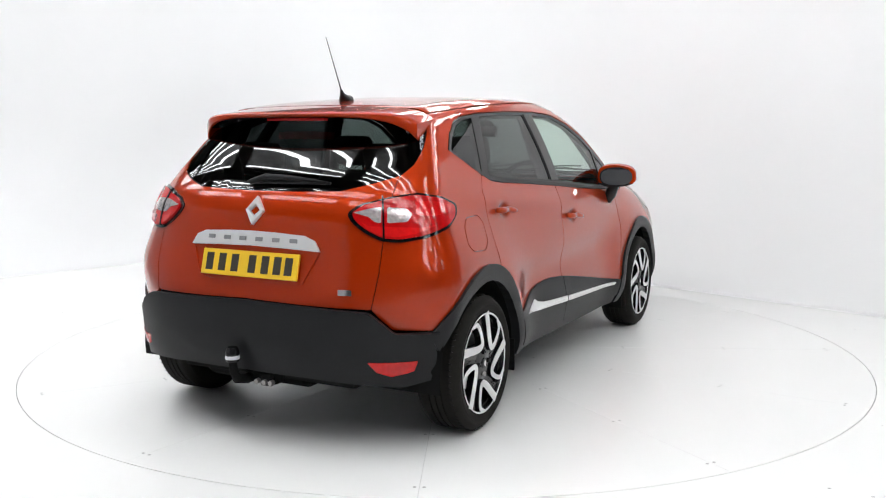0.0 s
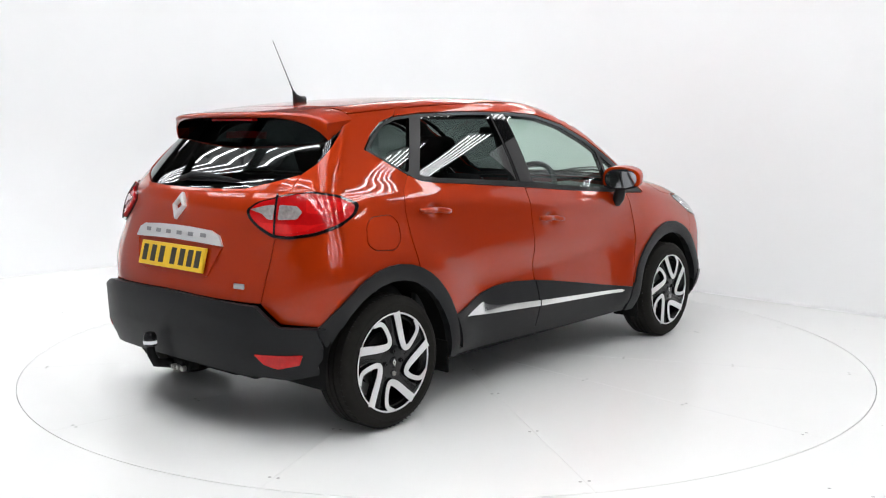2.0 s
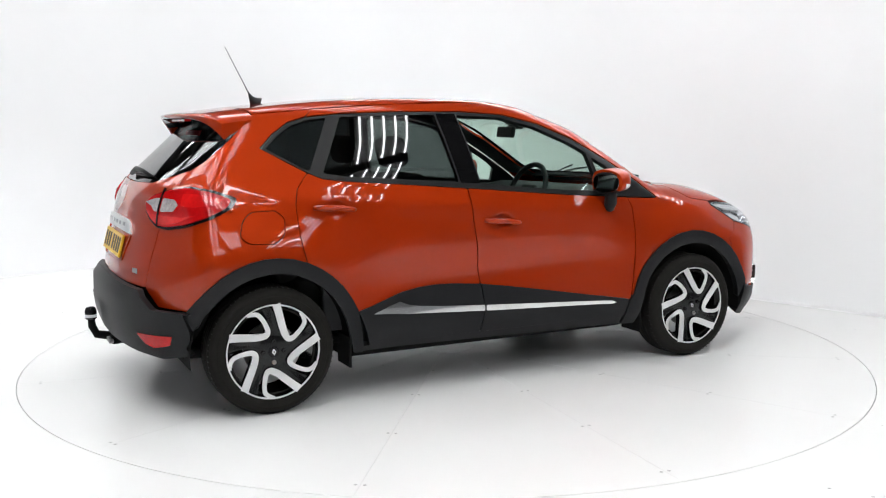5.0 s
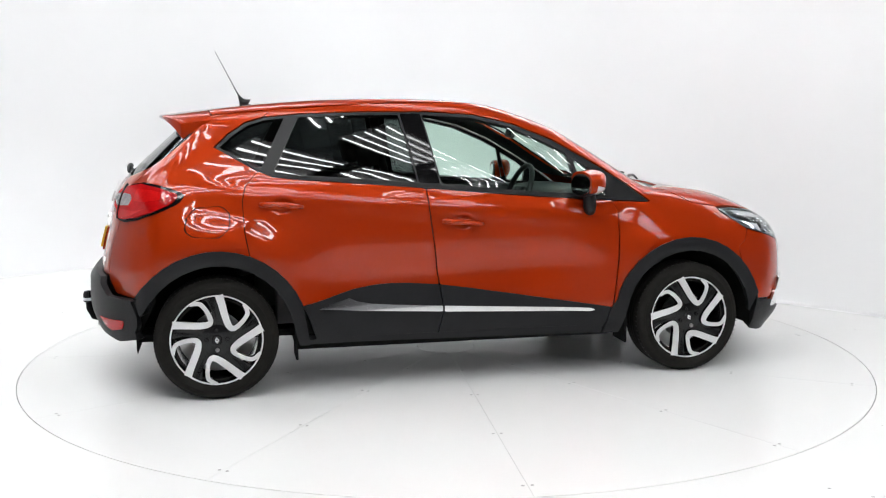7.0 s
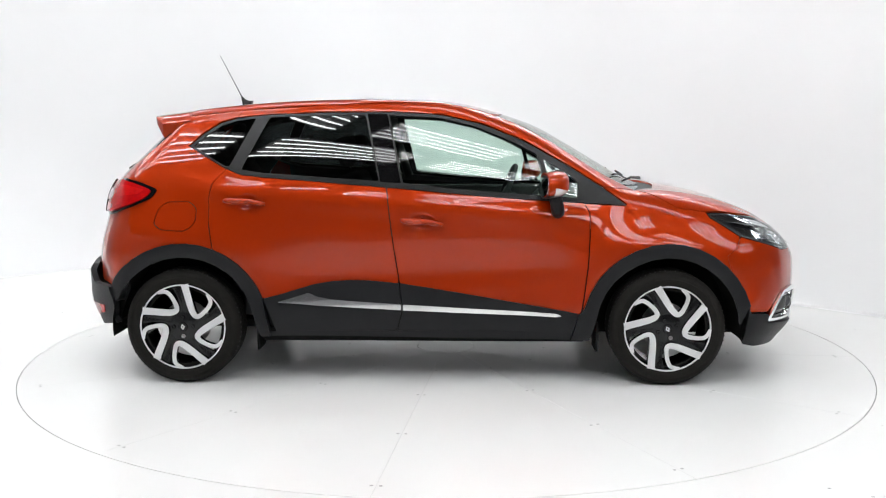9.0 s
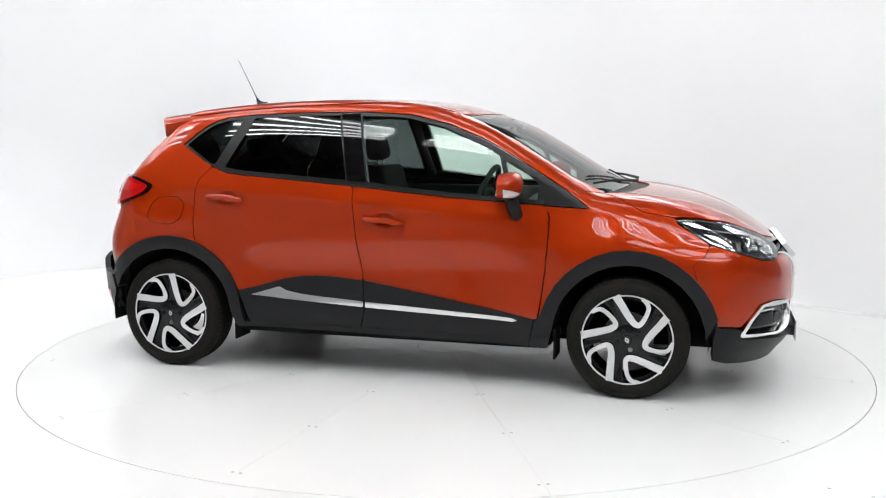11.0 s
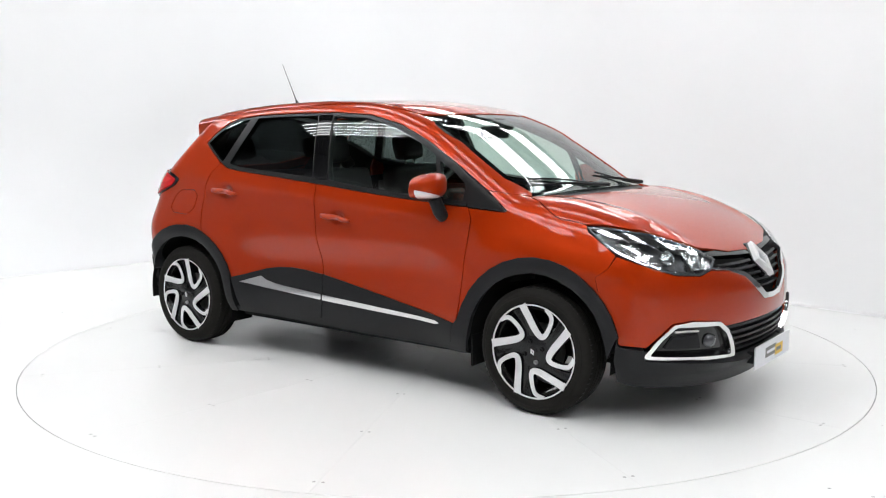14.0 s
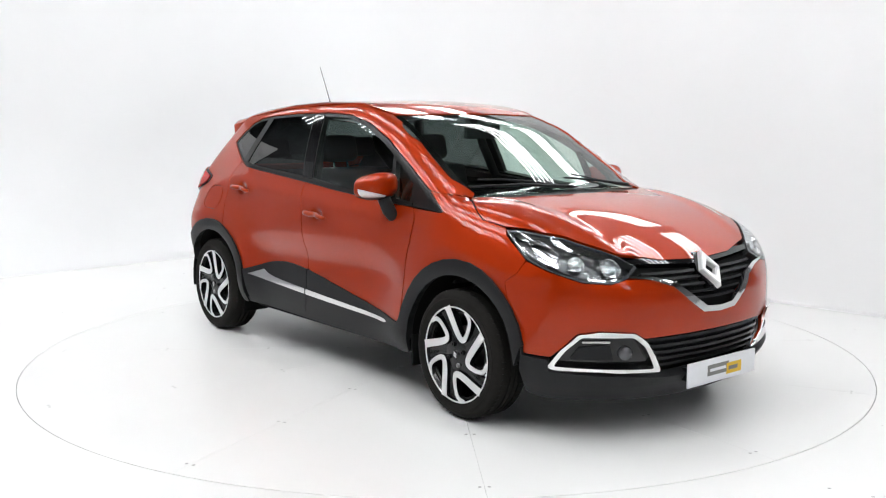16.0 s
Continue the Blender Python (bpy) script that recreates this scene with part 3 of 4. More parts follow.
panel("front_wing", "side", [(0.862, 0.974), (0.890, 0.922), (0.889, 0.802), (0.880, 0.65), (0.862, 0.497), (0.850, 0.41)] + arc(FC, WZ, R_OUT, 166, 42) + carry([(53.7, 0.701), (50.7, 0.740), (48.6, 0.800), (51.5, 0.850), (54.8, 0.896)], "front", "side") + [(x, z - 0.001) for x, z in wing_top[::-1]] + [(0.96, 1.066), (1.092, 0.970), (1.07, 0.964)], PAINT, car, "", r=0.008)
ROOF_EDGE = [(0.36, 0.535), (0.15, 0.556), (0.0, 0.568), (-0.5, 0.586), (-1.0, 0.580), (-1.300, 0.568)]
SCREEN_EDGE = [(1.145, 0.630), (0.98, 0.622), (0.69, 0.592), (0.48, 0.558)]
rail_top = [(x, z) for x, z in carry(SCREEN_EDGE, "top", "side")] + carry(ROOF_EDGE[:-1], "top", "side")
panel("roof_rail", "side", [(0.955, 1.070), (0.775, 1.182), (0.535, 1.315), (0.313, 1.403), (0.09, 1.453), (-0.16, 1.468), (-0.55, 1.466), (-0.85, 1.455), (-1.03, 1.437)] + rail_top[::-1], PAINT, car, "", r=0.008)

# rear quarter, round the corner to the tailgate; outlines as (angle about the rear, height)
TAIL_CUT = [(34.8, 0.626), (36.9, 0.785), (38.1, 0.906), (40.9, 1.087), (42.4, 1.132), (44.3, 1.175)]
GLASS_SIDE = [(44.3, 1.175), (48.9, 1.220), (53.6, 1.290), (56.6, 1.343)]
FUEL = [(64.4, 0.985), (72.0, 0.988), (75.0, 0.95), (75.0, 0.87), (72.0, 0.828), (64.4, 0.836), (62.0, 0.870), (62.3, 0.945)]
quarter = carry(DOOR_CUT, "side", "rear")
quarter = [(a - 0.3, z) for a, z in quarter] + carry([(-1.296, 1.281), (-1.22, 1.352), (-1.132, 1.409), (-1.035, 1.438)], "side", "rear")
quarter += carry([(-1.0, 0.580), (-1.300, 0.568)], "top", "rear")
quarter += [(a + 0.2, z) for a, z in GLASS_SIDE[::-1]] + [(a + 0.2, z) for a, z in TAIL_CUT[::-1][1:]]
quarter += [(36.3, 0.602), (39.9, 0.542), (50.8, 0.531)] + carry(arc(RC, WZ, R_OUT, 149, 68), "side", "rear")
rear_panel = panel("rear_quarter", "rear", quarter, PAINT, car, "", r=0.006, holes=[FUEL], hole_r=0.02)
flap = panel("fuel_flap", "rear", [(68.5 + (a - 68.5) * 0.955, 0.908 + (z - 0.908) * 0.955) for a, z in FUEL], PAINT, car, "", r=0.02)

# top
panel("roof", "top", mirrored_y([(-1.352, 0.0), (-1.348, 0.2), (-1.33, 0.4)] + [(x, y - 0.003) for x, y in ROOF_EDGE[::-1]] + [(0.41, 0.40), (0.435, 0.20), (0.445, 0.0)]), PAINT, car, "", r=0.01, both=False, step=0.04)
panel("windscreen", "top", mirrored_y([(0.45, 0.0), (0.44, 0.20), (0.415, 0.40), (0.370, 0.530)] + [(x, y - 0.003) for x, y in SCREEN_EDGE[::-1]] + [(1.20, 0.45), (1.235, 0.2), (1.24, 0.0)]), CLEAR, car, "clear greenish windscreen", -0.004, 0.004, 0.01, both=False, step=0.04)
panel("screen_border", "top", mirrored_y([(0.45, 0.0), (0.44, 0.20), (0.415, 0.40), (0.370, 0.530)] + [(x, y - 0.003) for x, y in SCREEN_EDGE[::-1]] + [(1.20, 0.45), (1.235, 0.2), (1.24, 0.0)]), GLOSSBLACK, car, "black printed border", -0.008, 0.0, 0.01,
      [mirrored_y([(0.50, 0.0), (0.49, 0.20), (0.455, 0.40), (0.40, 0.500), (0.66, 0.545), (0.96, 0.578), (1.05, 0.575), (1.12, 0.40), (1.15, 0.2), (1.155, 0.0)])], both=False, step=0.04)
panel("cowl", "top", mirrored_y([(1.17, 0.0), (1.16, 0.2), (1.12, 0.45), (1.09, 0.61), (1.145, 0.628), (1.285, 0.47), (1.36, 0.168), (1.37, 0.0)]), CLAD, car, "black plastic scuttle", -0.012, 0.02, 0.01, both=False, step=0.04)
panel("bonnet", "top", mirrored_y([(1.345, 0.0), (1.335, 0.168), (1.275, 0.47)] + [(x, y - 0.002) for x, y in BONNET_EDGE] + [(1.699, 0.680), (1.845, 0.582), (1.947, 0.473), (2.018, 0.250), (2.043, 0.0)]), PAINT, car, "", r=0.015, both=False, step=0.03)

# tail
panel("tailgate", "rear", mirrored([(0, 0.642), (20, 0.633)] + TAIL_CUT + [(36.7, 1.143), (26.8, 1.110), (11.8, 1.104), (0, 1.103)]), PAINT, car, r=0.008, both=False)
panel("rear_window", "rear", mirrored([(0, 1.108), (11.8, 1.109), (26.8, 1.115), (36.7, 1.148)] + GLASS_SIDE + [(54, 1.37), (46, 1.41), (30, 1.44), (0, 1.45)]), PRIVACY, car, "dark tinted rear glass", -0.004, 0.004, 0.01, both=False)


def bumper_lift(d):
    a = np.abs(d[:, 0])
    out = 0.052 * (1 - 0.95 * step01(a, 36, 58)) * (0.30 + 0.70 * step01(0.645 - d[:, 1], 0.0, 0.06))
    return out - 0.032 * step01(0.44 - d[:, 1], 0.0, 0.16) * (1 - 0.6 * step01(a, 36, 44)) + 0.006


rear_low = carry([(-1.70, 0.524), (-1.675, 0.44), (-1.675, 0.39), (-1.69, 0.355)], "side", "rear")
panel("rear_bumper", "rear", mirrored([(0, 0.335), (20, 0.328), (34, 0.308), (42, 0.300), (50, 0.322)] + rear_low[::-1] + [(50.8, 0.525), (40.2, 0.536), (36.6, 0.596), (34.4, 0.618), (20.0, 0.628), (0, 0.637)]), CLAD, car, "black plastic rear bumper", 0.0, 0.03, 0.012, both=False, lift=bumper_lift)

# nose; outlines as (angle about the nose, height)
nose_arch = carry(arc(FC, WZ, R_OUT + 0.002, 17, 42), "side", "front")
LAMP_LOW = [(48.4, 0.797), (43.2, 0.762), (36.0, 0.718), (29.8, 0.709), (26.0, 0.729)]
GRILLE_LOW = [(25.0, 0.735), (19.8, 0.720), (13.9, 0.688), (10.0, 0.632), (5.4, 0.570), (0, 0.562)]
panel("front_bumper", "front", mirrored([(0, 0.474), (12, 0.473), (22.2, 0.470), (24.6, 0.500), (32.4, 0.513), (37.1, 0.502), (40.9, 0.428), (42.6, 0.396), (48.5, 0.402)] + nose_arch + [(53.65, 0.7005), (50.62, 0.739)] + LAMP_LOW + GRILLE_LOW[1:]), PAINT, car, "", 0.0, 0.03, 0.008, both=False)


def lip_lift(d):
    return 0.012 + 0.028 * (1 - np.clip(np.abs(d[:, 0]) / 50, 0, 1) ** 2)


low_arch = carry([(1.735, 0.435), (1.722, 0.33), (1.715, 0.225)], "side", "front")
panel("bumper_lip", "front", mirrored([(0, 0.19), (14.9, 0.192), (31.5, 0.200), (43.9, 0.208)] + low_arch[::-1] + [(48.5, 0.393), (43.0, 0.386), (43.0, 0.34), (31.4, 0.322), (17.2, 0.30), (0, 0.312)]), CLAD, car, "black plastic front lip", 0.0, 0.05, 0.01, both=False, lift=lip_lift)

# wheel arch and sill cladding
panel("arch_moulding", "side", arc(RC, WZ, R_OUT + 0.006, 152, 22) + [(-0.832, 0.262)] + [(-0.885, 0.262)] + arc(RC, WZ, R_IN, 8, 158)[0:] + [(-1.668, 0.44), (-1.70, 0.515)], CLAD, car, "black arch moulding", 0.014, 0.05, 0.008)
panel("arch_moulding", "side", arc(FC, WZ, R_OUT + 0.006, 16, 166) + [(0.828, 0.385), (0.796, 0.245), (0.89, 0.245)] + arc(FC, WZ, R_IN, 172, 12) + [(1.69, 0.33), (1.735, 0.43)], CLAD, car, "black arch moulding", 0.014, 0.05, 0.008)
rear_clad = panel("rear_door_cladding", "side", CLAD_TOP + [(-0.122, 0.42), (-0.122, 0.40), (-0.148, 0.29), (-0.80, 0.29), (-0.835, 0.40)], CLAD, car, "black door cladding", 0.010, 0.025, 0.006)
front_clad = panel("front_door_cladding", "side", [(-0.132, 0.545), (0.03, 0.522), (0.30, 0.478), (0.544, 0.436), (0.826, 0.392), (0.80, 0.29), (-0.141, 0.29), (-0.115, 0.40), (-0.115, 0.42)], CLAD, car, "black door cladding", 0.010, 0.025, 0.006)
panel("sill", "side", [(-0.87, 0.287), (-0.1, 0.287), (0.796, 0.287), (0.79, 0.242), (0.33, 0.244), (-0.12, 0.250), (-0.58, 0.256), (-0.87, 0.26)], CLAD, car, "black sill", 0.004, 0.08, 0.006)
rear_strip = panel("chrome_strip", "side", [(-0.790, 0.446), (-0.626, 0.492), (-0.58, 0.472), (-0.50, 0.458), (-0.40, 0.450), (-0.124, 0.434), (-0.124, 0.404), (-0.58, 0.426)], CHROME, car, "chrome door strip", 0.020, 0.012, 0.008)
front_strip = panel("chrome_strip", "side", [(-0.114, 0.433), (0.332, 0.410), (0.711, 0.391), (0.742, 0.381), (0.712, 0.373), (0.333, 0.386), (-0.114, 0.403)], CHROME, car, "chrome door strip", 0.020, 0.012, 0.006)

# dark inner shells behind the gaps
panel("inner_shell", "side", [(-1.62, 0.95), (-0.9, 1.06), (0.0, 1.02), (1.0, 0.94), (1.5, 0.82), (1.70, 0.70), (1.70, 0.5)] + arc(FC, WZ, 0.44, 25, 172) + [(0.85, 0.27), (-0.85, 0.27)] + arc(RC, WZ, 0.44, 8, 155), DARK, car, "", -0.035, 0.0, 0.01, step=0.06)
panel("nose_shell", "front", mirrored([(0, 0.22), (48, 0.24), (50, 0.45), (48, 0.70), (22, 0.80), (0, 0.80)]), DARK, car, "", -0.07, 0.0, 0.01, both=False, step=0.06)
panel("tail_shell", "rear", mirrored([(0, 0.34), (45, 0.30), (55, 0.5), (55, 1.0), (40, 1.06), (0, 1.06)]), DARK, car, "", -0.035, 0.0, 0.01, both=False, step=0.06)


def spoiler(under):
    """Roof spoiler: carries the roof on past the rear glass; its top, or its dark underside."""
    ny, rows = 49, []
    for i in range(ny):
        y = -0.598 + 1.196 * i / (ny - 1)
        s = abs(y) / 0.598
        if under and s > 0.92:
            continue
        x0 = -1.355 + 0.056 * s**2
        tip = -1.590 + 0.090 * s**2 + 0.050 * s**8
        xs = [x0 + (tip - x0) * k / 6 for k in range(7)]
        top = [float(TOP(x)) - 0.060 * y * y - 0.020 * s**6 - 0.030 * s**16 for x in xs]
        zt = top[-1]
        low = zt - 0.022 - 0.055 * s**6
        if under:
            row = [(tip + 0.004, low + 0.002), (tip + 0.05, low + 0.006), (-1.455 + 0.055 * s**2, low + 0.004), (x0, low + 0.03)]
        else:
            row = list(zip(xs, top)) + [(tip - 0.006, zt - 0.006), (tip - 0.003, low + 0.006), (tip + 0.006, low)]
        rows.append([(x, y, z) for x, z in row])
    bm = bmesh.new()
    g = [[bm.verts.new(p) for p in r] for r in rows]
    for a, b in zip(g[:-1], g[1:]):
        for j in range(len(a) - 1):
            bm.faces.new((a[j], b[j], b[j + 1], a[j + 1]))
    bm.faces.new(g[0])
    bm.faces.new(g[-1][::-1])
    bmesh.ops.recalc_face_normals(bm, faces=bm.faces)
    smooth_all(bm, 40)
    return bm


spoil = part("spoiler", spoiler(False), PAINT, car)
part("spoiler_underside", spoiler(True), GLOSSBLACK, spoil, "black spoiler underside")

# cabin side of the painted rails and quarters
panel("inner_rail", "side", [(0.955, 1.070), (0.775, 1.182), (0.535, 1.315), (0.313, 1.403), (0.09, 1.453), (-0.16, 1.468), (-0.55, 1.466), (-0.85, 1.455), (-1.03, 1.437)] + rail_top[::-1], TRIM, car, "", -0.016, 0.0, 0.004, step=0.05)
panel("inner_quarter", "rear", quarter, TRIM, car, "", -0.022, 0.0, 0.004, step=0.05)
panel("inner_door", "side", [(-1.0, 1.13), (-0.58, 1.093), (-0.2, 1.063), (0.15, 1.031), (0.45, 1.008), (0.85, 0.984), (0.85, 0.80), (-1.0, 0.80)], TRIM, car, "", -0.018, 0.0, 0.004, step=0.06)
for piece, owner in ((quarter_glass, rear_panel), (flap, rear_panel), (rear_glass, rear_door), (rear_clad, rear_door), (rear_strip, rear_door), (cups[0], rear_door), (front_glass, front_door), (vent_glass, front_door), (front_clad, front_door), (front_strip, front_door), (cups[1], front_door)):
    adopt(piece, owner)


# ---- wheels ----
R_TYRE, R_RIM = 0.312, 0.232


def polar_band(pts, widths, R):
    """A strip along a line of (degrees, share of the radius), smoothed."""
    p = np.array([(R * r * math.cos(radians(a)), R * r * math.sin(radians(a))) for a, r in pts])
    w = np.array(widths, float)
    for _ in range(3):
        q, v = [p[0]], [w[0]]
        for i in range(len(p) - 1):
            q += [p[i] * 0.75 + p[i + 1] * 0.25, p[i] * 0.25 + p[i + 1] * 0.75]
            v += [w[i] * 0.75 + w[i + 1] * 0.25, w[i] * 0.25 + w[i + 1] * 0.75]
        p, w = np.array(q + [p[-1]]), np.array(v + [w[-1]])
    return band(p, list(w * R))


def wheel(x, y, side, spin):
    """One wheel; its outer face looks along -y."""
    ob = new("wheel")
    ob.parent = car
    ob.matrix_basis = pose(x, y, R_TYRE, 0, spin, 0 if side < 0 else 180)
    prof = [(0.205, 0.19), (0.226, 0.196), (0.262, 0.205), (0.290, 0.198), (0.303, 0.180)]
    for k in range(5):
        c = 0.160 - 0.030 * k
        prof += [(0.3115, c + 0.012), (0.312, c + 0.004), (0.304, c + 0.003), (0.304, c - 0.003), (0.312, c - 0.004), (0.3115, c - 0.010)] if 0 < k < 4 else [(0.3105, c + 0.010), (0.3115, c), (0.3115, c - 0.012)]
    prof += [(0.303, 0.016), (0.292, 0.002), (0.278, -0.006), (0.272, -0.0055), (0.268, -0.008), (0.262, -0.0065), (0.250, -0.004), (0.240, 0.000), (0.234, 0.004), (0.232, 0.012), (0.205, 0.02)]
    bm = lathe(prof, 96)
    smooth_all(bm, 35)
    part("tyre", bm, RUBBER, ob, "black rubber tyre with fine tread grooves")
    # sipes round the shoulders
    bm = bmesh.new()
    for i in range(72):
        for yy in (0.028, 0.148):
            box(bm, -0.0022, 0.0022, yy - 0.011, yy + 0.011, 0.309, 0.3118, 0, pose(0, 0, 0, 0, i * 5 + (2.5 if yy > 0.1 else 0), 0))
    tagged(part("tread_pattern", bm, SEAL, ob), kind="stuff")
    bm = lathe([(0.200, 0.17), (0.205, 0.03), (0.222, 0.012), (0.2325, 0.004), (0.2325, 0.000), (0.229, -0.001), (0.224, 0.001), (0.222, 0.006), (0.205, 0.030)], 96)
    smooth_all(bm, 30)
    rim = part("rim", bm, ALLOYBLACK, ob, "gloss black alloy rim")
    part("rim_ring", lathe([(0.2322, -0.0015), (0.2255, -0.0025), (0.2240, 0.001)], 96), SILVER, ob, "bright machined rim edge")
    # dark spokes that carry the bright hooks
    hook = [(85, 1.0), (80, 0.80), (71, 0.58), (56, 0.43), (38, 0.39), (31, 0.47), (33, 0.62), (36, 0.78), (40, 0.91), (52, 0.975)]
    widths = [0.18, 0.165, 0.16, 0.15, 0.13, 0.11, 0.10, 0.095, 0.10, 0.07]
    for k in range(5):
        m = pose(0, 0, 0, 0, 72 * k + 8, 0)
        bm = plate(polar_band(hook, widths, R_RIM), 0.030, 0.002)
        bm.transform(m)
        part("spoke", bm, ALLOYBLACK, rim)
        bm = plate(polar_band(hook, [w * 0.97 for w in widths], R_RIM), 0.003, 0.001)
        bm.transform(m @ pose(0, -0.004, 0))
        part("spoke_face", bm, SILVER, rim, "bright machined spoke face")
        web = [(R_RIM * r * math.cos(radians(a)), R_RIM * r * math.sin(radians(a))) for a, r in ((20, 0.22), (86, 0.28), (92, 0.55), (104, 0.98), (93, 0.98), (74, 0.60), (60, 0.46), (35, 0.46), (26, 0.6), (28, 0.98), (20, 0.98), (16, 0.5))]
        bm = plate(rounded(web, 0.01), 0.020, 0.002)
        bm.transform(m @ pose(0, 0.010, 0))
        part("spoke_web", bm, ALLOYBLACK, rim)
    bm = lathe([(0.0, -0.001), (0.022, -0.001), (0.026, 0.004), (0.055, 0.006), (0.078, 0.010), (0.085, 0.03)], 48)
    smooth_all(bm, 30)
    hub = part("hub", bm, ALLOYBLACK, ob, "black hub with centre cap")
    bm = plate([(0, 0.017), (0.011, 0), (0, -0.017), (-0.011, 0)], 0.002, 0, [[(0, 0.007), (-0.004, 0), (0, -0.007), (0.004, 0)]])
    part("cap_badge", moved(bm, pose(0, -0.004, 0)), SILVER, hub, "bright diamond cap badge")
    for k in range(4):
        a = radians(90 * k + 82)
        bm = moved(lathe([(0.0, 0.002), (0.005, 0.002), (0.0055, -0.004), (0.0095, -0.004), (0.011, 0.0), (0.011, 0.012)], 14), pose(0.052 * math.cos(a), 0.0, 0.052 * math.sin(a)))
        part("lug_bolt", bm, STEEL if k == 2 else ALLOYBLACK, hub)
    part("brake_disc", lathe([(0.06, 0.075), (0.13, 0.07), (0.13, 0.09), (0.06, 0.09)], 48), STEEL, ob, "steel brake disc")
    part("wheel_back", lathe([(0.03, 0.12), (0.12, 0.14)], 48), DARK, ob)
    return ob


def moved(bm, m):
    bm.transform(m)
    return bm


for x, spin in ((-1.303, -9.0), (1.303, -28.0)):
    for side in (-1, 1):
        wheel(x, side * 0.862, side, spin)

# arch liners, floor pan, underside
for cx in (RC, FC):
    for s in (-1, 1):
        bm = moved(lathe([(0.40, 0.0), (0.40, 0.34)], 40, "y", -8, 188), pose(cx, -0.835 if s < 0 else 0.495, WZ))
        smooth_all(bm)
        part("arch_liner", bm, DARK, car)
        bm = moved(lathe([(0.0, 0.0), (0.40, 0.0)], 40, "y", -8, 188), pose(cx, s * 0.50, WZ))
        part("arch_back", bm, DARK, car)
bm = bmesh.new()
box(bm, -0.90, 0.88, -0.74, 0.74, 0.21, 0.27, 0.02)
box(bm, -1.80, -0.90, -0.48, 0.48, 0.26, 0.34, 0.02)
box(bm, 0.88, 1.98, -0.48, 0.48, 0.21, 0.30, 0.02)
part("floor_pan", bm, DARK, car)
bm = bmesh.new()
box(bm, -1.72, -0.9, -0.5, 0.5, 0.34, 0.9)
part("boot_tub", bm, DARK, car)
bm = bmesh.new()
box(bm, 0.95, 1.75, -0.5, 0.5, 0.28, 0.8)
part("engine_bulkhead", bm, DARK, car)
for x0, y0 in ((-0.90, 1), (0.93, 1), (-0.90, -1), (0.93, -1)):
    bm = bmesh.new()
    box(bm, x0 - 0.006, x0 + 0.006, y0 * 0.74 - 0.10, y0 * 0.74 + 0.07, 0.18, 0.34, 0.004)
    part("mud_flap", bm, DARK, car)
part("exhaust_box", moved(lathe([(0.0, -0.3), (0.07, -0.3), (0.085, -0.27), (0.085, 0.27), (0.07, 0.3), (0.0, 0.3)], 24), pose(-1.62, 0.15, 0.27)), DARK, car)


# ---- lamps, grille, trim ----
def at(proj, a, b, off=0.0):
    """A place on the body with its axes: x along, y into the body, z up."""
    p, n = onto(proj, [(a, b)], off)
    n = Vector(n[0])
    yv = -n
    zv = (Vector((0, 0, 1)) - yv * yv.z).normalized()
    xv = yv.cross(zv)
    m = Matrix((xv, yv, zv)).transposed().to_4x4()
    m.translation = Vector(p[0])
    return m


def both(name, bm, mat, parent, label=""):
    """A part and its mirror twin."""
    me = bpy.data.meshes.new(name)
    bm.to_mesh(me)
    bm.transform(Matrix.Diagonal((1, -1, 1, 1)))
    bmesh.ops.reverse_faces(bm, faces=bm.faces)
    pa = parent if isinstance(parent, (list, tuple)) else (parent, parent)
    return linked(name, me, mat, pa[0], label), part(name, bm, mat, pa[1], label)


# tail lamps
TAIL = [(29.2, 1.020), (32.6, 1.057), (40.9, 1.089), (47.8, 1.104), (54.2, 1.088), (60.8, 1.047), (59.6, 1.003), (54.8, 0.956), (48.5, 0.919), (42.0, 0.902), (37.6, 0.908), (33.3, 0.946), (30.4, 0.985)]


def shrunk(pts, k, kz=None):
    c = np.mean(np.array(pts), axis=0)
    return [(c[0] + (a - c[0]) * k, c[1] + (z - c[1]) * (kz or k)) for a, z in pts]


def lamp_dome(d):
    u = np.clip(1 - ((d[:, 0] - 44) / 17.0) ** 2 - ((d[:, 1] - 1.0) / 0.13) ** 2, 0, 1)
    return 0.016 * np.sqrt(u)


tail_lamp = panel("tail_lamp", "rear", TAIL, GLOSSBLACK, car, "black tail lamp surround", 0.006, 0.02, 0.02, step=0.02)
panel("tail_lamp_lens", "rear", shrunk(TAIL, 0.90, 0.88), REDLENS, tail_lamp, "deep red lamp lens", 0.006, 0.012, 0.02, step=0.016, lift=lamp_dome)
panel("brake_lens", "rear", [(46.5, 1.066), (52, 1.062), (57.0, 1.042), (55.5, 1.018), (50.5, 1.004), (46.5, 1.010)], REDBRIGHT, tail_lamp, "bright red lens", 0.008, 0.005, 0.01, step=0.016, lift=lamp_dome)
panel("rear_fog_lens", "rear", [(33.2, 0.985), (35.0, 0.968), (47.5, 0.960), (51.5, 0.972), (46.5, 0.938), (41.5, 0.922), (37.8, 0.930), (34.6, 0.955)], REDBRIGHT, tail_lamp, "bright red lower lens", 0.008, 0.005, 0.006, step=0.016, lift=lamp_dome)
panel("reverse_lens", "rear", [(31.2, 1.020), (35.8, 1.036), (38.3, 1.040), (38.0, 0.980), (36.6, 0.983), (35.0, 1.004)], LAMPCLEAR, tail_lamp, "clear white lens", 0.010, 0.006, 0.006, step=0.014, lift=lamp_dome)
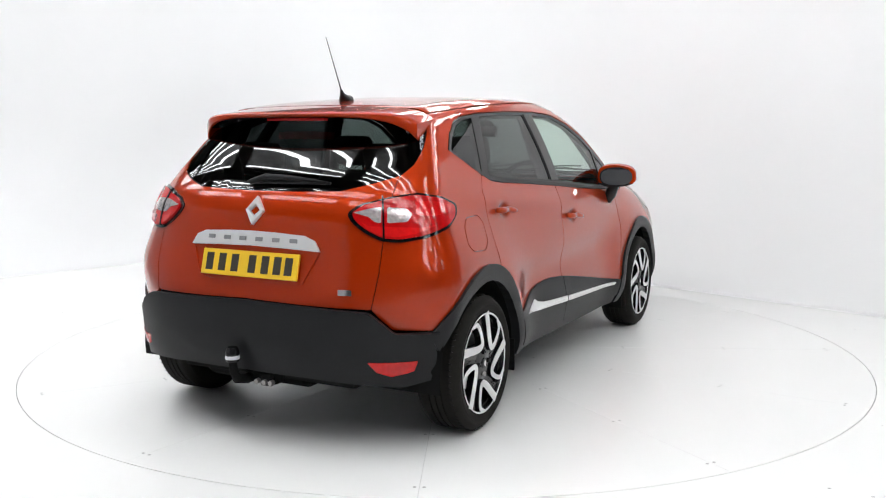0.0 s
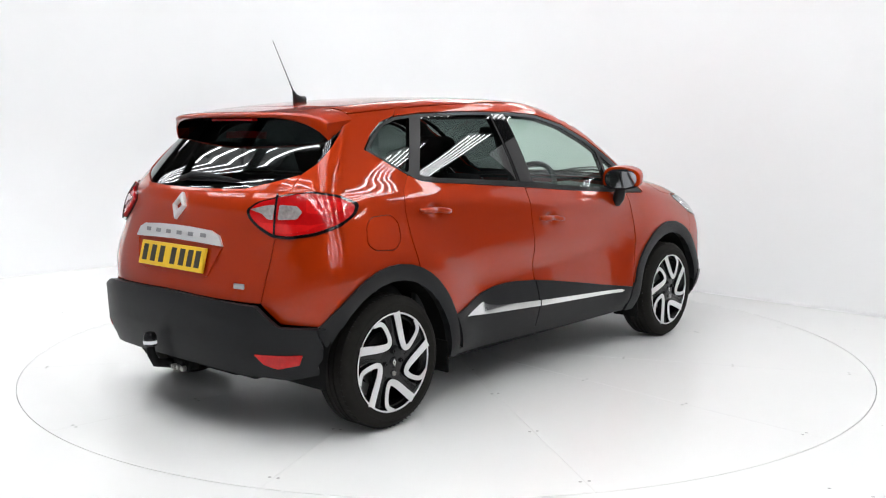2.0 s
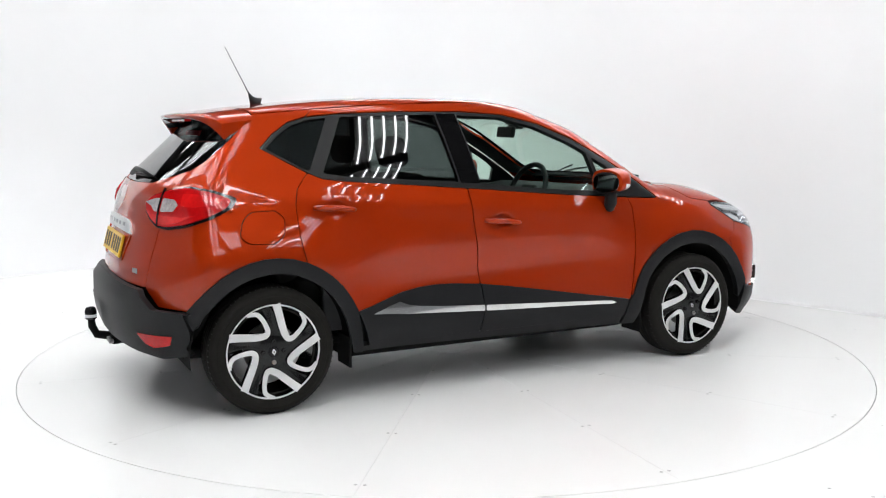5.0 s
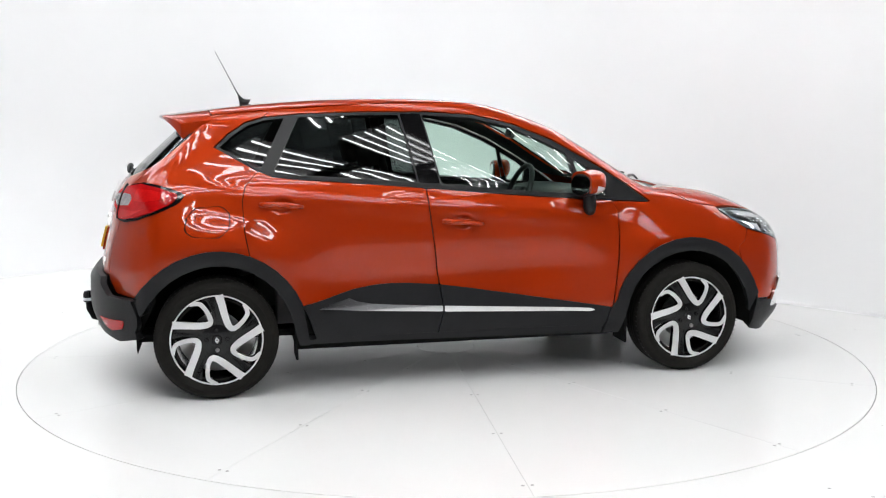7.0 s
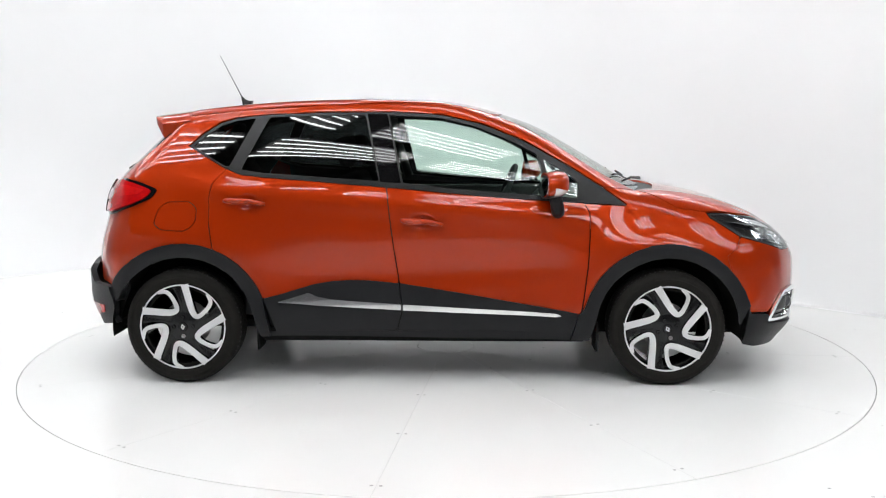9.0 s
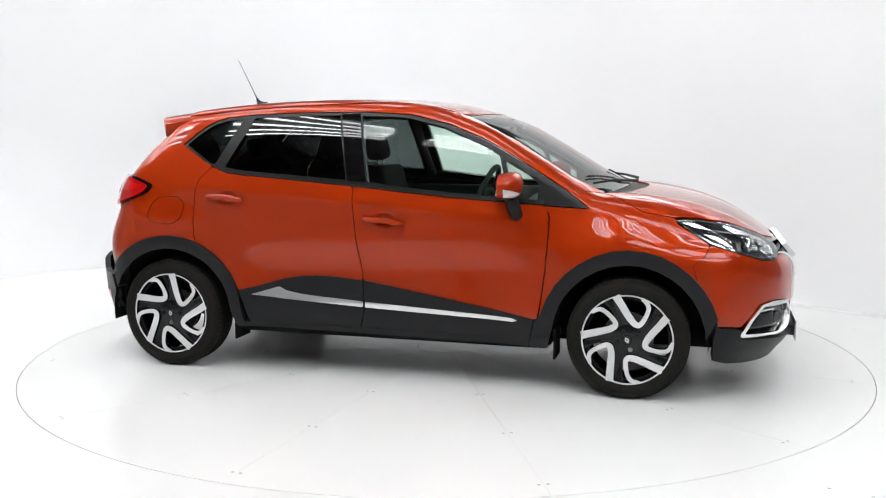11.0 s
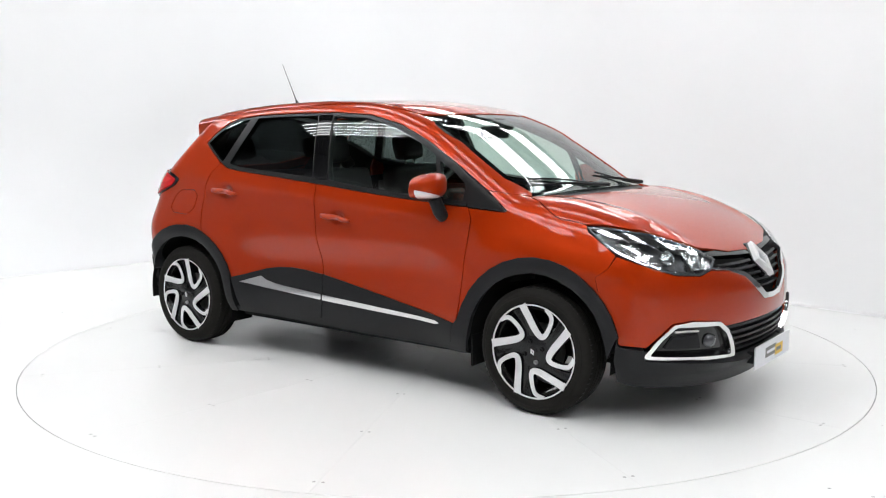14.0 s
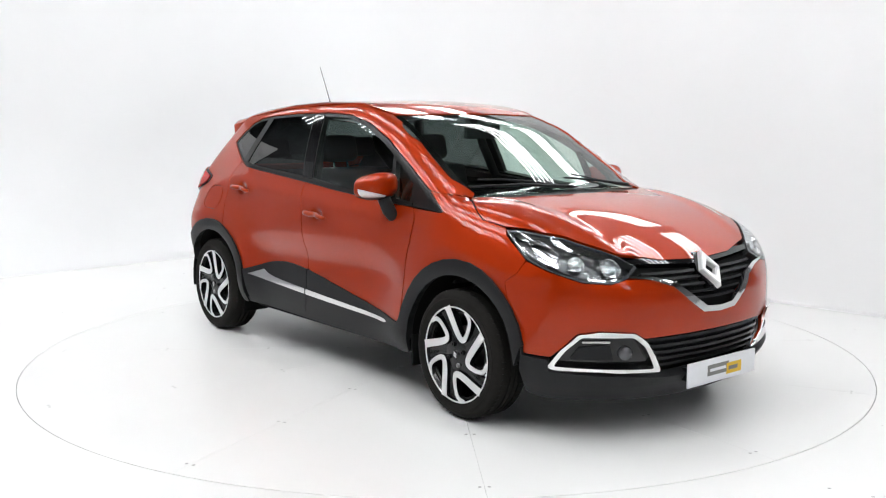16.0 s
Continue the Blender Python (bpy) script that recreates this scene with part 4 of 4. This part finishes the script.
panel("indicator_lens", "rear", [(39.7, 1.040), (44.2, 1.036), (45.6, 1.014), (44.2, 0.984), (39.4, 0.980)], LAMPCLEAR, tail_lamp, "clear white lens", 0.010, 0.006, 0.008, step=0.014, lift=lamp_dome)
panel("lamp_split", "rear", [(38.55, 1.085), (39.0, 1.085), (38.7, 0.915), (38.25, 0.915)], GLOSSBLACK, tail_lamp, "", 0.012, 0.01, 0.0, step=0.014, lift=lamp_dome)
panel("bumper_reflector", "rear", [(34.3, 0.418), (45.4, 0.416), (44.6, 0.372), (39.5, 0.352), (36.4, 0.372)], REDLENS, car, "red reflector", 0.001, 0.015, 0.006, step=0.02, lift=lambda d: bumper_lift(d) + 0.003)
panel("bumper_step", "rear", mirrored([(0, 0.492), (20, 0.486), (30, 0.465), (34, 0.43), (38, 0.345), (36.5, 0.335), (32, 0.42), (28, 0.45), (19, 0.472), (0, 0.478)]), CLAD, car, "", 0.0035, 0.0, 0.004, both=False, step=0.03, lift=bumper_lift)

# tailgate trim
handle_bar = panel("chrome_handle_bar", "rear", mirrored([(0, 0.868), (12, 0.864), (22.2, 0.856), (20.6, 0.902), (17.4, 0.922), (8, 0.930), (0, 0.932)]), SILVER, car, "chrome tailgate bar", 0.012, 0.016, 0.006, both=False)
for i, a in enumerate((-14.6, -8.8, -3.0, 2.8, 8.6, 14.4)):
    panel("name_bar", "rear", [(a - 1.2, 0.906), (a + 1.2, 0.906), (a + 1.2, 0.888), (a - 1.2, 0.888)], LETTER, handle_bar[0], "raised grey lettering bar", 0.015, 0.004, 0.002, both=False, step=0.02)
panel("engine_badge", "rear", [(27.0, 0.706), (30.4, 0.706), (30.4, 0.682), (27.0, 0.682)], CHROME, car, "small chrome badge bar", 0.003, 0.003, 0.004, both=False, step=0.02)


def diamond(w, h, ring, depth):
    return plate([(0, h), (w, 0), (0, -h), (-w, 0)], depth, 0.004, [[(0, h - ring * 2.3), (-w + ring * 1.1, 0), (0, -h + ring * 2.3), (w - ring * 1.1, 0)]])


part("tail_badge", moved(diamond(0.048, 0.066, 0.017, 0.02), at("rear", 0, 1.018, 0.018)), SILVER, car, "chrome diamond badge")
pm = at("rear", 0, 0.788, 0.008)
bm = bmesh.new()
box(bm, -0.262, 0.262, 0, 0.012, -0.0575, 0.0575, 0.004)
plate_rear = part("number_plate", moved(bm, pm), YELLOW, car, "yellow number plate with dark bars")
for k, x0 in enumerate((-0.205, -0.135, -0.065, 0.03, 0.10, 0.165, 0.225)):
    bm = bmesh.new()
    box(bm, x0 - 0.020, x0 + 0.020, -0.0012, 0.002, -0.038, 0.040, 0.001)
    part("plate_bar", moved(bm, pm @ pose(-0.012, 0, 0)), INK, plate_rear)
panel("plate_recess", "rear", mirrored([(0, 0.708), (12, 0.706), (17.5, 0.720), (22.0, 0.850), (21.2, 0.850), (16.9, 0.727), (12, 0.713), (0, 0.715)]), PAINT, car, "", 0.007, 0.008, 0.003, both=False, step=0.02)

# rear wiper, high brake light
part("wiper_arm", sweep([at("rear", -6, 1.128, 0.016).translation, at("rear", 0, 1.146, 0.024).translation, at("rear", 10, 1.146, 0.022).translation, at("rear", 23, 1.136, 0.014).translation], [0.013, 0.017, 0.013, 0.005], 8), CLAD, car, "black rear wiper")
part("wiper_blade", sweep([at("rear", a, 1.134 + 0.0001 * a, 0.008).translation for a in (-8, 0, 8, 16, 24)], 0.007, 6), CLAD, car)
bm = bmesh.new()
box(bm, -1.540, -1.505, -0.16, 0.16, 1.412, 1.424, 0.003)
part("high_brake_light", bm, REDLENS, car, "red strip under the spoiler")

# aerial
part("aerial_base", sweep([(-1.10, 0, 1.508), (-1.125, 0, 1.522), (-1.14, 0, 1.545), (-1.15, 0, 1.565)], [0.040, 0.028, 0.012, 0.006], 12), CLAD, car, "black aerial foot")
part("aerial_rod", sweep([(-1.148, 0, 1.56), (-1.178, 0, 1.62), (-1.276, 0, 1.812)], [0.0038, 0.0026, 0.0015], 8), CLAD, car, "thin black aerial")

# headlamps
HEAD = [(55.0, 0.918), (50, 0.920), (44.5, 0.909), (39.5, 0.898), (34.6, 0.869), (30.5, 0.846), (26.7, 0.821), (22.5, 0.775), (25.9, 0.733), (29.8, 0.713), (36.0, 0.722), (43.2, 0.766), (48.4, 0.806)]
headlamp = panel("headlamp", "front", HEAD, LAMPSILVER, car, "silvery headlamp housing", -0.050, 0.0, 0.01, step=0.02)
panel("headlamp_wall", "front", HEAD, LAMPSILVER, headlamp, "", -0.001, 0.055, 0.01, [shrunk(HEAD, 0.955, 0.93)], step=0.02)
panel("headlamp_brow", "front", [(54.0, 0.912), (44.5, 0.903), (36.0, 0.871), (27.2, 0.817), (27.8, 0.800), (36, 0.842), (44.5, 0.872), (50, 0.884)], CHROME, headlamp, "chrome lamp brow", -0.008, 0.02, 0.006, step=0.02)
panel("headlamp_reflector", "front", [(48.5, 0.868), (44.5, 0.862), (41.0, 0.835), (41.5, 0.785), (46.0, 0.815)], CHROME, headlamp, "chrome reflector", -0.035, 0.01, 0.006, step=0.016)
panel("headlamp_trim", "front", band([(52, 0.872), (47.8, 0.815), (43.2, 0.778), (36.0, 0.736), (30, 0.728), (26.5, 0.745)], 0.009), CHROME, headlamp, "chrome lower edge", -0.014, 0.012, 0.0, step=0.014)
panel("headlamp_lens", "front", HEAD, LENS, headlamp, "clear headlamp cover", 0.001, 0.003, 0.01, step=0.02)
for nm, a, z, rr in (("main_beam", 37.2, 0.800, 0.036), ("dipped_beam", 29.2, 0.780, 0.050)):
    m = at("front", a, z, -0.016)
    bm = lathe([(0.0, -0.004), (rr * 0.5, 0.0), (rr * 0.75, 0.008), (rr * 0.78, 0.012), (rr * 0.80, 0.004), (rr * 0.97, -0.006), (rr, 0.004), (rr, 0.04)], 32)
    smooth_all(bm, 40)
    both(nm, moved(bm, m), CHROME, headlamp, "round chrome lamp bowl")
    bm = lathe([(0.0, -0.014), (rr * 0.35, -0.010), (rr * 0.62, 0.0), (rr * 0.68, 0.010)], 24)
    smooth_all(bm, 60)
    both(nm + "_bulb", moved(bm, m), LENS, headlamp, "glass lamp lens")

# upper grille
GRILLE_TOP = [(24.5, 0.805), (13.8, 0.800), (6.0, 0.790), (0, 0.785)]
panel("grille_back", "front", mirrored(GRILLE_TOP[::-1] + [(23.5, 0.745)] + GRILLE_LOW[1:]), DARK, car, "", -0.035, 0.0, 0.006, both=False)
panel("grille_band", "front", mirrored([(0, 0.765), (10, 0.775), (24.0, 0.790), (24.8, 0.806), (13.8, 0.808), (6, 0.802), (0, 0.80)]), GLOSSBLACK, car, "gloss black grille band", -0.004, 0.03, 0.004, both=False)
for k, (z, a1) in enumerate(((0.748, 21.5), (0.722, 19.0), (0.690, 13.0), (0.655, 10.3), (0.620, 7.8))):
    panel("grille_slat", "front", mirrored([(0, z - 0.006), (a1 * 0.6, z - 0.004), (a1, z), (a1, z + 0.009), (a1 * 0.6, z + 0.007), (0, z + 0.005)]), CLAD, car, "", -0.016, 0.02, 0.002, both=False)
panel("grille_chrome", "front", mirrored([(0, 0.578), (4.6, 0.585), (9.2, 0.643), (13.2, 0.698), (19.6, 0.730), (25.5, 0.741), (25.7, 0.734), (19.9, 0.718), (14.3, 0.682), (10.5, 0.622), (5.8, 0.560), (0, 0.552)]), CHROME, car, "chrome grille edge", 0.006, 0.02, 0.004, both=False)
m = at("front", 0, 0.735, 0.002) @ pose(0, 0, 0, 4, 0, 0)
part("badge_shield", moved(plate([(-0.035, 0.105), (0.035, 0.105), (0.080, 0.01), (0.045, -0.085), (-0.045, -0.085), (-0.080, 0.01)], 0.05, 0.006), m @ pose(0, 0.012, 0)), GLOSSBLACK, car, "gloss black badge shield")
part("front_badge", moved(diamond(0.066, 0.098, 0.025, 0.03), m @ pose(0, -0.014, 0.0)), SILVER, car, "large chrome diamond badge")

# lower grille and fog lamps
panel("lower_grille_back", "front", mirrored([(0, 0.318), (18.5, 0.312), (22.4, 0.462), (12, 0.472), (0, 0.473)]), DARK, car, "", -0.030, 0.0, 0.004, both=False)
for k in range(5):
    z = 0.328 + 0.030 * k
    a1 = 18.4 + 0.72 * k
    panel("lower_grille_slat", "front", mirrored([(0, z), (a1, z), (a1, z + 0.013), (0, z + 0.013)]), CLAD, car, "", -0.006 - 0.002 * k, 0.03, 0.002, both=False)
FOG_OUT = [(43.2, 0.357), (40.6, 0.428), (36.9, 0.500), (32.4, 0.511), (24.8, 0.499), (22.0, 0.458), (17.6, 0.326), (17.6, 0.298), (31.8, 0.336), (42.2, 0.345)]
FOG_IN = [(41.9, 0.361), (39.4, 0.432), (36.2, 0.489), (25.2, 0.482), (22.5, 0.438), (19.4, 0.333), (31.5, 0.348)]
fog_frame = panel("fog_chrome", "front", FOG_OUT, CHROME, car, "chrome fog lamp frame", 0.016, 0.03, 0.010, [FOG_IN], step=0.02, hole_r=0.012)
panel("fog_recess", "front", FOG_OUT, GLOSSBLACK, fog_frame, "black fog lamp recess", -0.02, 0.0, 0.01, step=0.03)
panel("fog_grille", "front", [(38.5, 0.385), (36.5, 0.440), (30, 0.445), (29, 0.375)], CLAD, fog_frame, "", -0.010, 0.02, 0.006, step=0.02)
panel("daylight_strip", "front", band([(36.0, 0.462), (33, 0.463), (30, 0.460)], 0.008), WHITELENS, fog_frame, "clear lamp strip", -0.006, 0.01, 0.0, step=0.02)
bm = lathe([(0.0, -0.012), (0.018, -0.009), (0.028, 0.0), (0.032, 0.004), (0.034, 0.03)], 24)
smooth_all(bm, 50)
both("fog_lamp", moved(bm, at("front", 26.3, 0.405, -0.002)), FOGGLASS, fog_frame, "round fog lamp")

# show plate on the nose
pm = Matrix.Translation((2.165, 0.03, 0.278)) @ pose(0, 0, 0, 0, 0, 90)
bm = bmesh.new()
box(bm, -0.26, 0.26, 0, 0.008, -0.056, 0.056, 0.003)
show = part("show_plate", moved(bm, pm), WHITE, car, "white show plate with grey and yellow blocks")
for nm, mt, q in (("grey_block", GREY, (-0.115, 0.045, -0.022, 0.028)), ("yellow_block", YELLOW, (0.03, 0.145, -0.034, 0.018)), ("grey_bar", WHITE, (-0.098, 0.024, -0.004, 0.010)), ("ink_bar", GREY, (0.045, 0.115, -0.016, 0.002))):
    bm = bmesh.new()
    dy = 0.0012 if "block" in nm else 0.0024
    box(bm, q[0], q[1], -dy - (0.0006 if nm == "yellow_block" else 0), 0.001, q[2], q[3])
    part(nm, moved(bm, pm), mt, show)
bm = bmesh.new()
box(bm, -0.24, 0.24, 0.008, 0.05, -0.03, 0.03, 0.004)
part("plate_holder", moved(bm, pm), CLAD, car)

# front wipers on the scuttle
for y0, y1, x0, x1 in ((-0.05, -0.60, 1.275, 1.10), (0.42, 0.02, 1.245, 1.155)):
    a = at("top", x0, y0, 0.022).translation
    b = at("top", (x0 + x1) / 2 - 0.02, (y0 + y1) / 2, 0.030).translation
    c = at("top", x1 - 0.02, y1 * 0.98, 0.016).translation
    part("front_wiper", sweep([a, b, c], [0.010, 0.007, 0.005], 8), CLAD, car, "black windscreen wiper")
    part("front_wiper_blade", sweep([at("top", x0 - 0.06 + (x1 - x0) * k / 5, y0 + 0.10 + (y1 - y0) * k / 5, 0.006).translation for k in range(6)], 0.005, 6), CLAD, car)

# door handles
for owner, (xa, za), (xb, zb) in ((rear_door, (-1.072, 0.990), (-0.853, 0.975)), (front_door, (-0.122, 0.889), (0.100, 0.868))):
    pts = []
    for k in range(11):
        t = k / 10
        p, n = onto("side", [(xa + (xb - xa) * t, za + (zb - za) * t)], 0.010 + 0.022 * math.sin(math.pi * t) ** 0.3)
        pts.append(p[0])
    bm = sweep(pts, [0.011, 0.015, 0.016, 0.016, 0.0155, 0.015, 0.015, 0.0145, 0.014, 0.012, 0.008], 12)
    both("door_handle", bm, PAINT, owner, "orange bar handle")

# door mirrors
MIRROR = (0.667, -0.872, 1.077)


def mirror_shell(k=1.0):
    """Rounded shell, flat at the back, slimmer and swept back at its outer end."""
    bm = bmesh.new()
    bmesh.ops.create_uvsphere(bm, u_segments=48, v_segments=28, radius=1)
    for v in bm.verts:
        x, y, z = v.co
        e = 3.1
        f = 1 / max((abs(x) ** e + abs(y) ** e + abs(z) ** e) ** (1 / e), 1e-6)
        x, y, z = x * f, y * f, z * f
        x = max(x, -0.32)
        outer = max(-y, 0)
        high = 0.072 if z > 0 else 0.066 - 0.014 * outer
        v.co = Vector((x * 0.094 * (1 - 0.16 * y * y) - 0.014 * outer * outer, y * 0.120, z * high * (1 - 0.10 * outer) + 0.014 * x - 0.006 * outer)) * k
    smooth_all(bm, 50)
    return bm


def cut(bm, co, no):
    bmesh.ops.bisect_plane(bm, geom=bm.verts[:] + bm.edges[:] + bm.faces[:], plane_co=co, plane_no=no, clear_outer=True)
    return bm


mm = pose(*MIRROR) @ pose(0, 0, 0, 0, 0, 10)
shells = both("mirror_shell", moved(mirror_shell(), mm), PAINT, car, "orange door mirror shell")
both("mirror_base", moved(cut(mirror_shell(1.02), (0, 0, -0.046), (0, 0, 1)), mm), CLAD, shells, "black mirror underside")
rim_line = [(0.108 * math.copysign(abs(math.cos(q)) ** 0.8, math.cos(q)), 0.060 * math.copysign(abs(math.sin(q)) ** 0.8, math.sin(q)) - 0.006) for q in [2 * math.pi * k / 40 for k in range(40)]]
bezel_turn = pose(-0.034, 0, 0, 0, 0, -90)
both("mirror_bezel", moved(plate(rim_line, 0.012, 0.003), mm @ bezel_turn), CLAD, shells, "black mirror rim")
MIRRORGLASS = material("mirror_glass", (0.85, 0.87, 0.88), 0.02, 1.0, noise_amount=0.01, rough_var=0.005)
both("mirror_glass", moved(plate([(a * 0.9, b * 0.88) for a, b in rim_line], 0.004, 0.001), mm @ bezel_turn @ pose(0, -0.005, 0, -7)), MIRRORGLASS, shells, "silvered mirror glass")
bm = mirror_shell(1.026)
for co, no in (((0, 0, -0.031), (0.12, 0.20, 1)), ((0, 0, -0.050), (0, 0, -1)), ((0.0, -0.02, 0), (0.0, 1, 0.4)), ((-0.005, 0, 0), (-1, 0, 0))):
    cut(bm, co, no)
both("mirror_indicator", moved(bm, mm), WHITELENS, shells, "clear indicator lens")
bm = sweep([(0.715, -0.765, 0.925), (0.715, -0.800, 0.930), (0.710, -0.818, 0.955), (0.700, -0.835, 1.0), (0.690, -0.845, 1.035)], [0.030, 0.034, 0.036, 0.034, 0.034], 14)
both("mirror_stalk", bm, CLAD, car, "black mirror stalk")

# tow bar
part("tow_neck", sweep([(-1.80, 0.0, 0.30), (-1.93, 0.0, 0.285), (-2.00, 0.0, 0.30), (-2.022, 0.0, 0.345), (-2.026, 0.0, 0.40)], [0.026, 0.024, 0.022, 0.020, 0.017], 12), DARK, car, "black tow bar neck")
bm = lathe([(0.0, -0.035), (0.026, -0.035), (0.030, -0.028), (0.030, 0.012), (0.022, 0.028), (0.0, 0.034)], 24, "z")
smooth_all(bm, 40)
part("tow_ball_cap", moved(bm, pose(-2.026, 0.0, 0.418)), GLOSSBLACK, car, "black tow ball cap")
bm = lathe([(0.0305, -0.010), (0.031, -0.008), (0.031, 0.004), (0.0305, 0.006)], 24, "z")
part("tow_cap_band", moved(bm, pose(-2.026, 0.0, 0.404)), WHITE, car)
bm = bmesh.new()
box(bm, -1.92, -1.86, -0.15, 0.02, 0.27, 0.32, 0.008)
box(bm, -1.945, -1.90, -0.14, -0.08, 0.265, 0.325, 0.012)
part("tow_bracket", bm, DARK, car)
for y0 in (-0.07, -0.11, -0.145):
    part("tow_bolt", moved(lathe([(0.0, -0.01), (0.011, -0.01), (0.012, 0.0), (0.012, 0.012)], 10), pose(-1.95, y0, 0.285, 0, 0, -90)), STEEL, car)

# ---- cabin ----
def pad(name, q, bevel, mat, parent, m=None, label=""):
    bm = bmesh.new()
    box(bm, *q, bevel, m)
    smooth_all(bm, 60)
    return part(name, bm, mat, parent, label)


for s in (-1, 1):
    y0 = s * 0.37
    lean = pose(-0.30, y0, 0.58, 0, -14, 0)
    pad("seat_cushion", (-0.30, 0.22, y0 - 0.25, y0 + 0.25, 0.42, 0.60), 0.05, CLOTH, car, None, "dark cloth front seat")
    pad("seat_back", (-0.08, 0.08, -0.25, 0.25, 0.0, 0.56), 0.06, CLOTH, car, lean)
    pad("headrest", (-0.05, 0.06, -0.12, 0.12, 0.60, 0.77), 0.052, CLOTH, car, lean)
    for dy in (-0.05, 0.05):
        part("headrest_post", moved(sweep([(0, dy, 0.50), (0, dy, 0.66)], 0.007, 8), lean), CHROME, car)
    lean2 = pose(-1.12, y0, 0.66, 0, -20, 0)
    pad("rear_headrest", (-0.04, 0.05, -0.12, 0.12, 0.54, 0.68), 0.04, CLOTH, car, lean2)
    pad("door_card", (-1.0, 0.85, s * 0.70 - 0.02, s * 0.70 + 0.02, 0.35, 0.99), 0.015, TRIM, car)
    part("inner_pillar", sweep([(-0.17, s * 0.715, 1.05), (-0.23, s * 0.655, 1.25), (-0.27, s * 0.60, 1.45)], 0.03, 8), TRIM, car)
    part("inner_rear_pillar", sweep([(-1.22, s * 0.62, 1.08), (-1.34, s * 0.55, 1.26), (-1.28, s * 0.50, 1.40)], [0.05, 0.055, 0.04], 8), TRIM, car)
pad("rear_bench", (-1.10, -0.60, -0.60, 0.60, 0.42, 0.62), 0.06, CLOTH, car, None, "dark cloth rear bench")
pad("rear_bench_back", (-0.07, 0.07, -0.60, 0.60, 0.0, 0.50), 0.05, CLOTH, car, pose(-1.12, 0, 0.60, 0, -20, 0))
pad("parcel_shelf", (-1.72, -1.28, -0.56, 0.56, 1.04, 1.06), 0.008, TRIM, car)
pad("cabin_floor", (-1.7, 0.95, -0.69, 0.69, 0.28, 0.32), 0.01, DARK, car)
panel("headliner", "top", mirrored_y([(-1.28, 0.0), (-1.26, 0.45), (-0.5, 0.52), (0.25, 0.49), (0.36, 0.3), (0.40, 0.0)]), LINER, car, "grey cloth headliner", -0.045, 0.0, 0.03, both=False, step=0.08)
# dashboard with hooded dials, wheel and mirror
bm = bmesh.new()
prof = [(1.16, 0.98), (1.05, 1.00), (0.86, 1.005), (0.74, 0.985), (0.68, 0.93), (0.70, 0.80), (0.78, 0.62), (1.10, 0.60)]
rows = []
for k in range(13):
    y = -0.66 + 1.32 * k / 12
    hood = 0.028 * math.exp(-(((y + 0.37) / 0.18) ** 2))
    rows.append([bm.verts.new((x + 0.08 * (1 - abs(y) / 0.66) * (x > 0.9) - 0.05 * (y / 0.66) ** 2 * (x > 1.0), y, z + hood * (z > 0.9 and x < 1.0))) for x, z in prof])
for a, b in zip(rows[:-1], rows[1:]):
    for j in range(len(prof)):
        bm.faces.new((a[j], a[(j + 1) % len(prof)], b[(j + 1) % len(prof)], b[j]))
bm.faces.new(rows[0])
bm.faces.new(rows[-1][::-1])
bmesh.ops.recalc_face_normals(bm, faces=bm.faces)
smooth_all(bm, 35)
part("dashboard", bm, TRIM, car, "dark moulded dashboard")
wm = pose(0.44, -0.34, 0.985, 0, -68, 0)
ring = [Vector((0.185 * math.cos(2 * math.pi * k / 40), 0.185 * math.sin(2 * math.pi * k / 40), 0)) for k in range(40)]
wheel_ring = part("steering_wheel", moved(sweep(ring, 0.016, 10, True), wm), TRIM, car, "dark steering wheel on the right")
pad("steering_hub", (-0.06, 0.06, -0.07, 0.07, -0.03, 0.01), 0.02, TRIM, wheel_ring, wm)
for q in (90, 270, 180):
    part("steering_spoke", moved(sweep([(0.04, 0, -0.01), (0.18, 0, 0)], [0.02, 0.014], 8), wm @ pose(0, 0, 0, 0, 0, q)), TRIM, wheel_ring)
part("steering_column", sweep([(0.46, -0.34, 0.97), (0.72, -0.35, 0.86)], 0.05, 12), TRIM, car)
pad("cabin_mirror", (-0.015, 0.015, -0.12, 0.12, -0.035, 0.035), 0.014, TRIM, car, pose(0.50, 0.0, 1.35, 0, 10, -8), "black interior mirror")
part("cabin_mirror_stem", sweep([(0.50, 0, 1.365), (0.56, 0, 1.40)], 0.014, 8), TRIM, car)
pad("mirror_sensor", (-0.05, 0.05, -0.05, 0.05, -0.015, 0.015), 0.012, TRIM, car, pose(0.56, 0.0, 1.40, 0, 25, 0))
pad("console", (-0.2, 0.72, -0.10, 0.10, 0.32, 0.66), 0.04, TRIM, car)


def motions():
    """The turntable turns evenly and carries the car with it."""
    turn = [(t, 62.95 - 7.12 * t) for t in range(0, 17)]
    walk(car, [(t, pose(0, 0, 0, 0, 0, a) @ pose(-0.0994, -0.054, 0)) for t, a in turn])
    walk(turntable, [(t, pose(0, 0, 0, 0, 0, a)) for t, a in turn])


motions()
